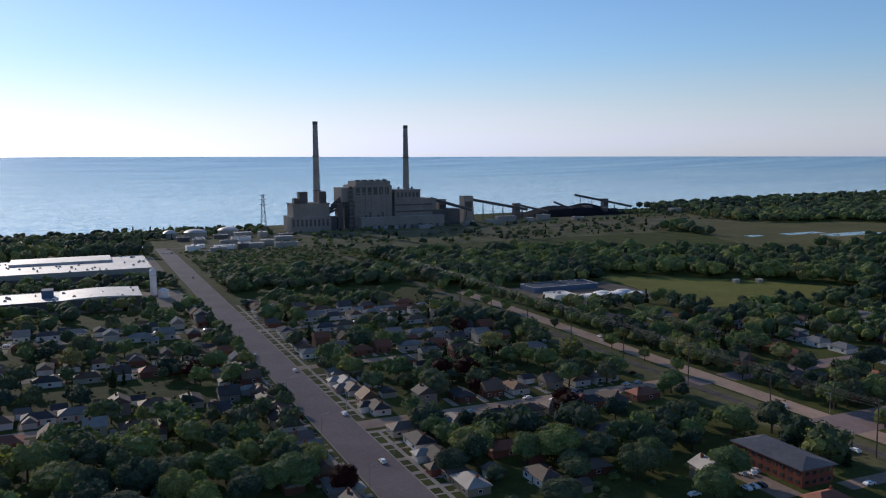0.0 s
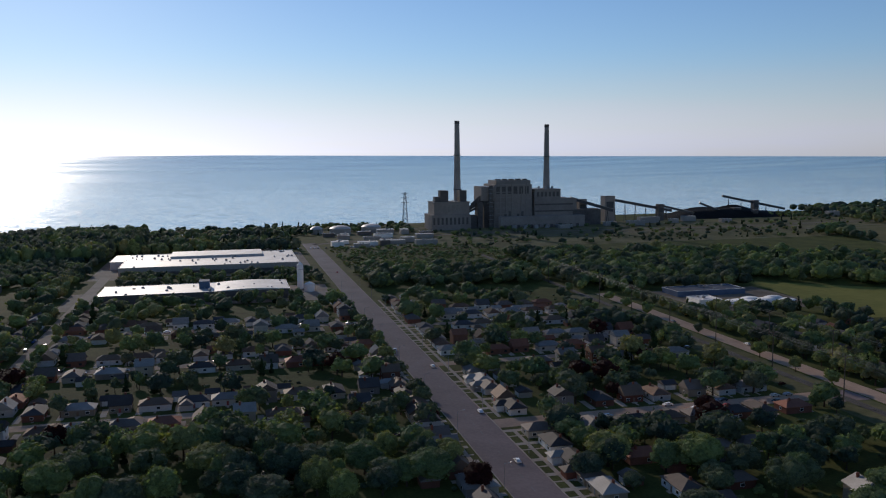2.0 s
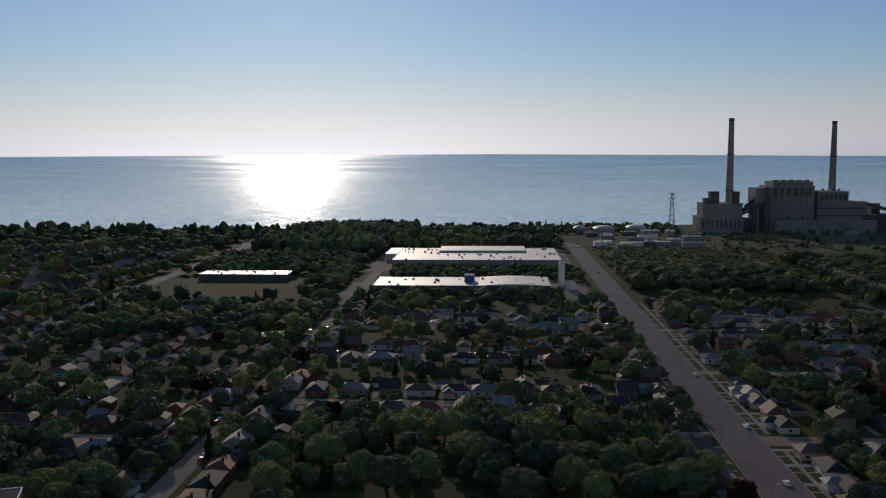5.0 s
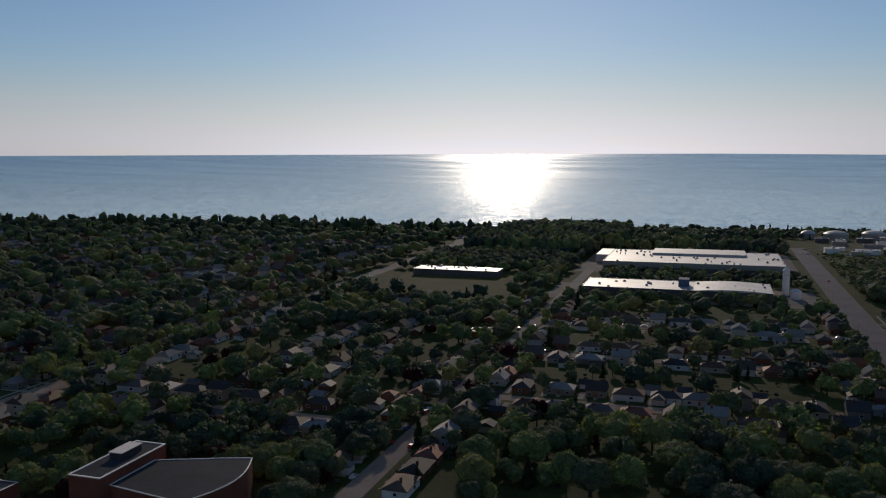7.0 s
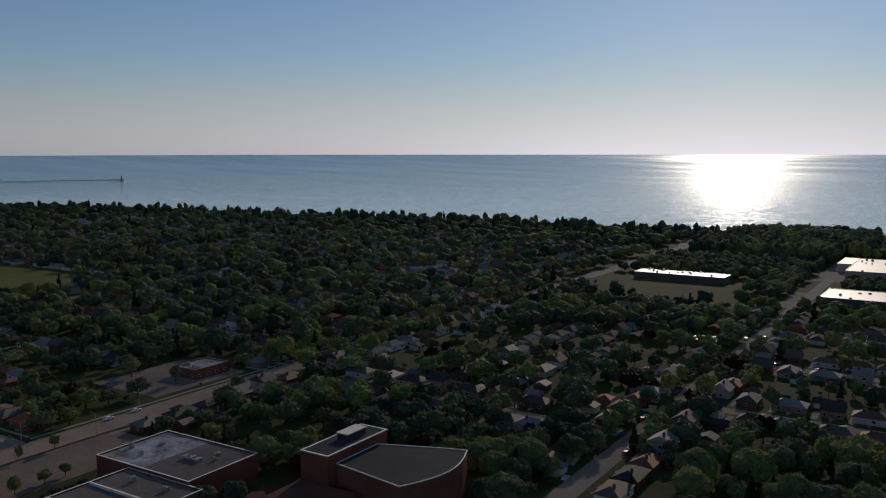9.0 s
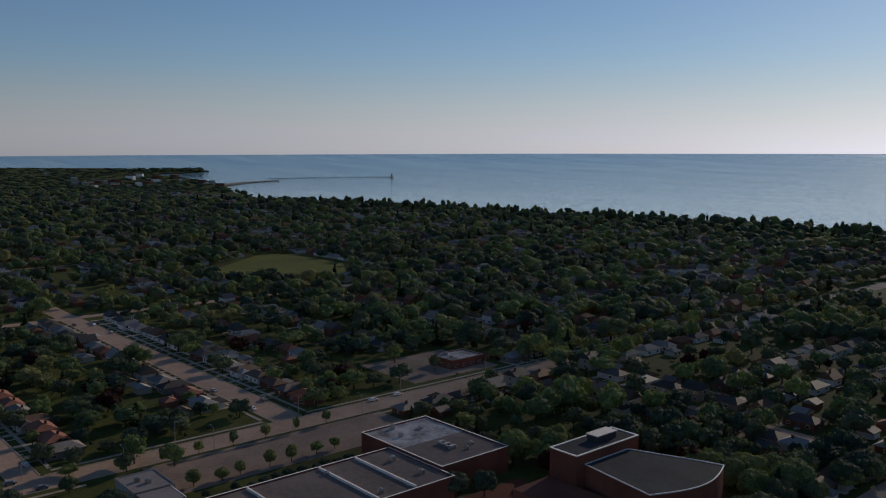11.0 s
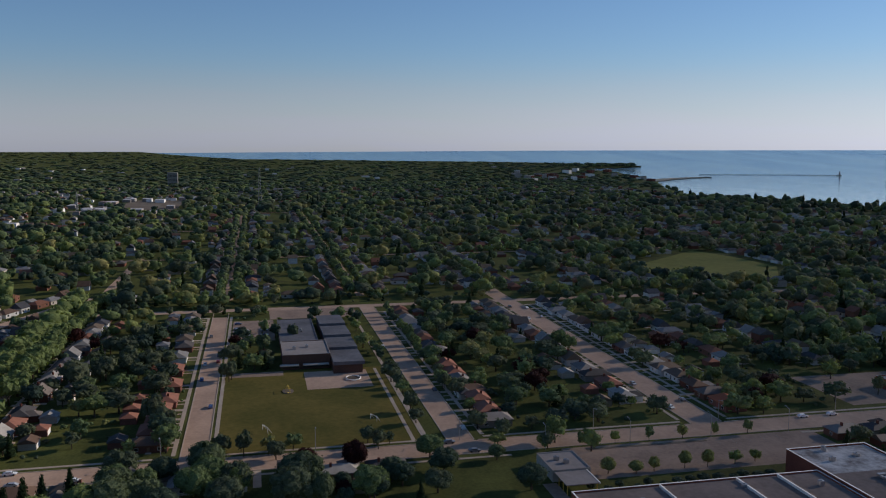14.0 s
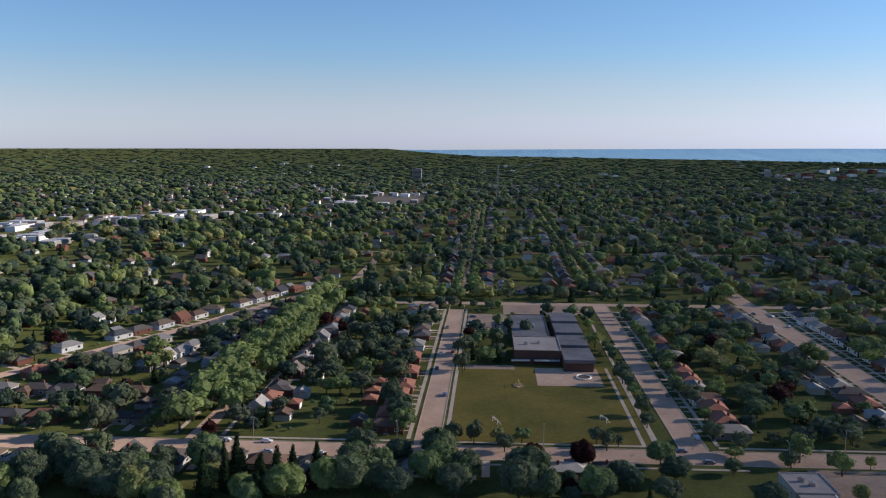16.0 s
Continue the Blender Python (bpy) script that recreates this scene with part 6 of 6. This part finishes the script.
C0 = car("parked car with glossy paint")
rng = random.Random(21)
SPOTS = [(98.5, 285, 90), (102.6, 346, 90), (101, 428, 90), (88.8, 470, 270), (97, 800, 90)]
SPOTS += [(214 - 3.0 * k, 222 - 1.0 * (k % 2), 90) for k in range(3)] + [(200 + 3.2 * k, 211, 90) for k in range(3)] + [(181, 214, 0), (178, 205, 0), (262, 222, 90), (240, 197, 0)]
for k in range(17):
    x = rng.uniform(-575, -320)
    y, d = rng.choice([(-26.9, 0), (-20.6, 180), (68.6, 0), (79.4, 180), (174.2, 0), (184.4, 180), (-111.0, 0)])
    SPOTS.append((x, y, d))
for k in range(8):
    SPOTS.append((rng.choice([-307.6, -296.6]), rng.uniform(-160, 330), rng.choice([90, 270])))
for k in range(26):
    SPOTS.append((rng.uniform(115, 258), rng.choice([325.5, 333.5, 431.5, 536.5]), rng.choice([0, 180])))
for k in range(30):
    SPOTS.append((rng.choice([-116.4, -107.6]), rng.uniform(255, 600), 90))
for k in range(28):
    SPOTS.append((rng.uniform(-95, 80), rng.choice([463.5, 469.5, 553.5, 558.6]), 0))
for k in range(12):
    SPOTS.append((-560 + rng.uniform(2, 50), rng.choice([-12, -6, 4]), 90))
for k in range(3):
    SPOTS.append((rng.choice([281, 288.5]), rng.uniform(200, 520), 90))
for k in range(24):
    SPOTS.append((rng.uniform(-30, 250), 1012 + 4 * (k % 2), 90))
for x, y, d in SPOTS:
    copy_thing(C0, pose(x, y, 0.03, 0, 0, d))
for o in (*C0.children_recursive, C0):
    bpy.data.objects.remove(o)


def street_lamp():
    t = thing("street_lamp", "grey steel street lamp with a long arm", "street lamp", "street lamps")
    part("pole", tube(bmesh.new(), (0, 0, 0), (0, 0, 9), 0.14, 0.09, 8), M_steel, t)
    part("arm", tube(bmesh.new(), (0, 0, 8.9), (2.4, 0, 9.4), 0.07, 0.05, 6), M_steel, t)
    part("lamp_head", B((2.2, -0.18, 9.3, 3.1, 0.18, 9.5), bevel=0.05), M_steel, t)
    return t


L0 = street_lamp()
for x, y, d in [(86, 262 + 60 * k, 0) for k in range(8)] + [(105.5, 292 + 60 * k, 180) for k in range(8)] + [(-310.5, -90 + 55 * k, 0) for k in range(9)] + [(-293.5, 104 + 34 * k, 180) for k in range(4)] + [(291, 260, 180), (347, 379, 0)]:
    copy_thing(L0, pose(x, y, 0, 0, 0, d))
for o in (*L0.children_recursive, L0):
    bpy.data.objects.remove(o)


def utility_pole(h):
    t = thing("utility_pole", "tall weathered timber utility pole with crossarms", "utility pole", "utility poles by the railway")
    part("pole", tube(bmesh.new(), (0, 0, 0), (0, 0, h), 0.30, 0.18, 8), M_wood, t)
    for z in (h - 0.8, h - 2.4):
        part("crossarm", B((-1.9, -0.1, z, 1.9, 0.1, z + 0.22)), M_wood, t)
    for x in (-1.7, 0.0, 1.7):
        part("insulator", tube(bmesh.new(), (x, 0, h - 0.58), (x, 0, h - 0.2), 0.12, 0.08, 6), M_steel, t)
    return t


U0 = utility_pole(21.5)
pole_y = [214 + 52 * k for k in range(10)]
for y in pole_y:
    copy_thing(U0, pose(263.5, y, 0))
for y in (205, 258, 308, 362, 415, 470):
    copy_thing(U0, pose(295.5, y + 4, 0))
for o in (*U0.children_recursive, U0):
    bpy.data.objects.remove(o)


def wire(points, r, label):
    c = bpy.data.curves.new("power_line", "CURVE")
    c.dimensions, c.bevel_depth, c.bevel_resolution = "3D", r, 0
    s = c.splines.new("POLY")
    pts = []
    for p, q in zip(points, points[1:]):
        for k in range(6):
            f = k / 6
            pts.append((p[0] + (q[0] - p[0]) * f, p[1] + (q[1] - p[1]) * f, p[2] + (q[2] - p[2]) * f - 3.2 * f * (1 - f)))
    pts.append(points[-1])
    s.points.add(len(pts) - 1)
    for a, b in zip(s.points, pts):
        a.co = (*b, 1)
    c.materials.append(M_dark_steel)
    return tagged(new("power_line", c), label, "power line", "power lines")


for dx in (-1.7, 0, 1.7):
    for dz in (-0.2, -1.9):
        if dx or dz > -1:
            wire([(263.5 + dx, y, 21.5 + dz) for y in pole_y], 0.05, "sagging dark power line between timber poles")
for dx in (-1.7, 1.7):
    wire([(295.5 + dx, y + 4, 21.3) for y in (205, 258, 308, 362, 415, 470)], 0.05, "sagging dark power line between timber poles")
for x in (267.2, 268.7):
    tagged(new("rail", mesh_of("rail", B((x, 150, 0.16, x + 0.09, 900, 0.34)), M_dark_steel)), "long dark steel rail on ballast", "rail", "rails of the track")

# school playground
ring = thing("play_ring", "low white octagonal play enclosure on concrete", "play enclosure", at=pose(-407, 45, 0.03))
rb = bmesh.new()
for i in range(10):
    a0, a1 = i * math.tau / 10, (i + 1) * math.tau / 10
    tube(rb, (4.6 * math.cos(a0), 3.6 * math.sin(a0), 0.45), (4.6 * math.cos(a1), 3.6 * math.sin(a1), 0.45), 0.28, 0.28, 5)
part("border", rb, M_white, ring)
part("filling", prism(bmesh.new(), [(4.3 * math.cos(i * math.tau / 10), 3.3 * math.sin(i * math.tau / 10)) for i in range(10)], 0, 0.2), M_wood, ring)
play = thing("play_structure", "small yellow play structure on the field", "play structure", at=pose(-391, 13, 0))
part("sandpit", prism(bmesh.new(), [(4.2 * math.cos(i * math.tau / 12), 2.6 * math.sin(i * math.tau / 12)) for i in range(12)], 0, 0.3), M_dirt, play)
fr = bmesh.new()
for x in (-2.5, 2.5):
    for s in (-1, 1):
        tube(fr, (x, s * 1.2, 0), (x, 0, 2.6), 0.09, 0.09, 6)
tube(fr, (-2.5, 0, 2.6), (2.5, 0, 2.6), 0.1, 0.1, 6)
part("swing_frame", fr, M_yellow, play)
part("slide", B((2.6, -0.4, 0.3, 4.2, 0.4, 0.5)), M_yellow, play)
for x, y in ((-336, 2), (-341, 46)):
    g = thing("soccer_goal", "white steel soccer goal on the field", "goal", "soccer goals", pose(x, y, 0, 0, 0, 22))
    for s in (-1, 1):
        part("post", tube(bmesh.new(), (s * 2.6, 0, 0), (s * 2.6, 0, 2.2), 0.1, 0.1, 6), M_white, g)
        part("stay", tube(bmesh.new(), (s * 2.6, 0, 2.2), (s * 2.6, 1.6, 0), 0.07, 0.07, 6), M_white, g)
    part("crossbar", tube(bmesh.new(), (-2.6, 0, 2.2), (2.6, 0, 2.2), 0.1, 0.1, 6), M_white, g)
for y in (57.0, 61.5):
    tagged(new("field_path", mesh_of("field_path", B((-425, y, -0.1, -312, y + 1.5, 0.05)), M_concrete)), "narrow concrete path along the playing field", "path", kind="structure")
tagged(new("field_path", mesh_of("field_path", B((-410, -17.0, -0.1, -314, -15.9, 0.05)), M_concrete)), "narrow concrete path along the playing field", "path", kind="structure")
# rooftop ducts of the shop building
duct = thing("roof_duct", "steel roof ducts on the shop building", "roof duct", at=pose(-222, 192, 8.56))
part("duct", B((-4, -1.2, 0.3, 4, -0.4, 1.0), (-3, 0.6, 0.2, 3.4, 1.3, 0.9)), M_steel, duct)
for x in (-3, 0, 3):
    part("duct_unit", B((x - 0.6, -1.4, 0, x + 0.6, 1.5, 1.3), bevel=0.08), M_steel, duct)
# lot markings
pm = bmesh.new()
for k in range(16):
    box(pm, -290, 100 + 6.5 * k, 0.0, -285, 100.15 + 6.5 * k, 0.04)
for k in range(60):
    box(pm, 95.4, 210 + 12 * k, 0.0, 95.6, 214 + 12 * k, 0.042)
setting("road_marking", pm, M_paint, "faded pale lane and parking lines", "road marking")
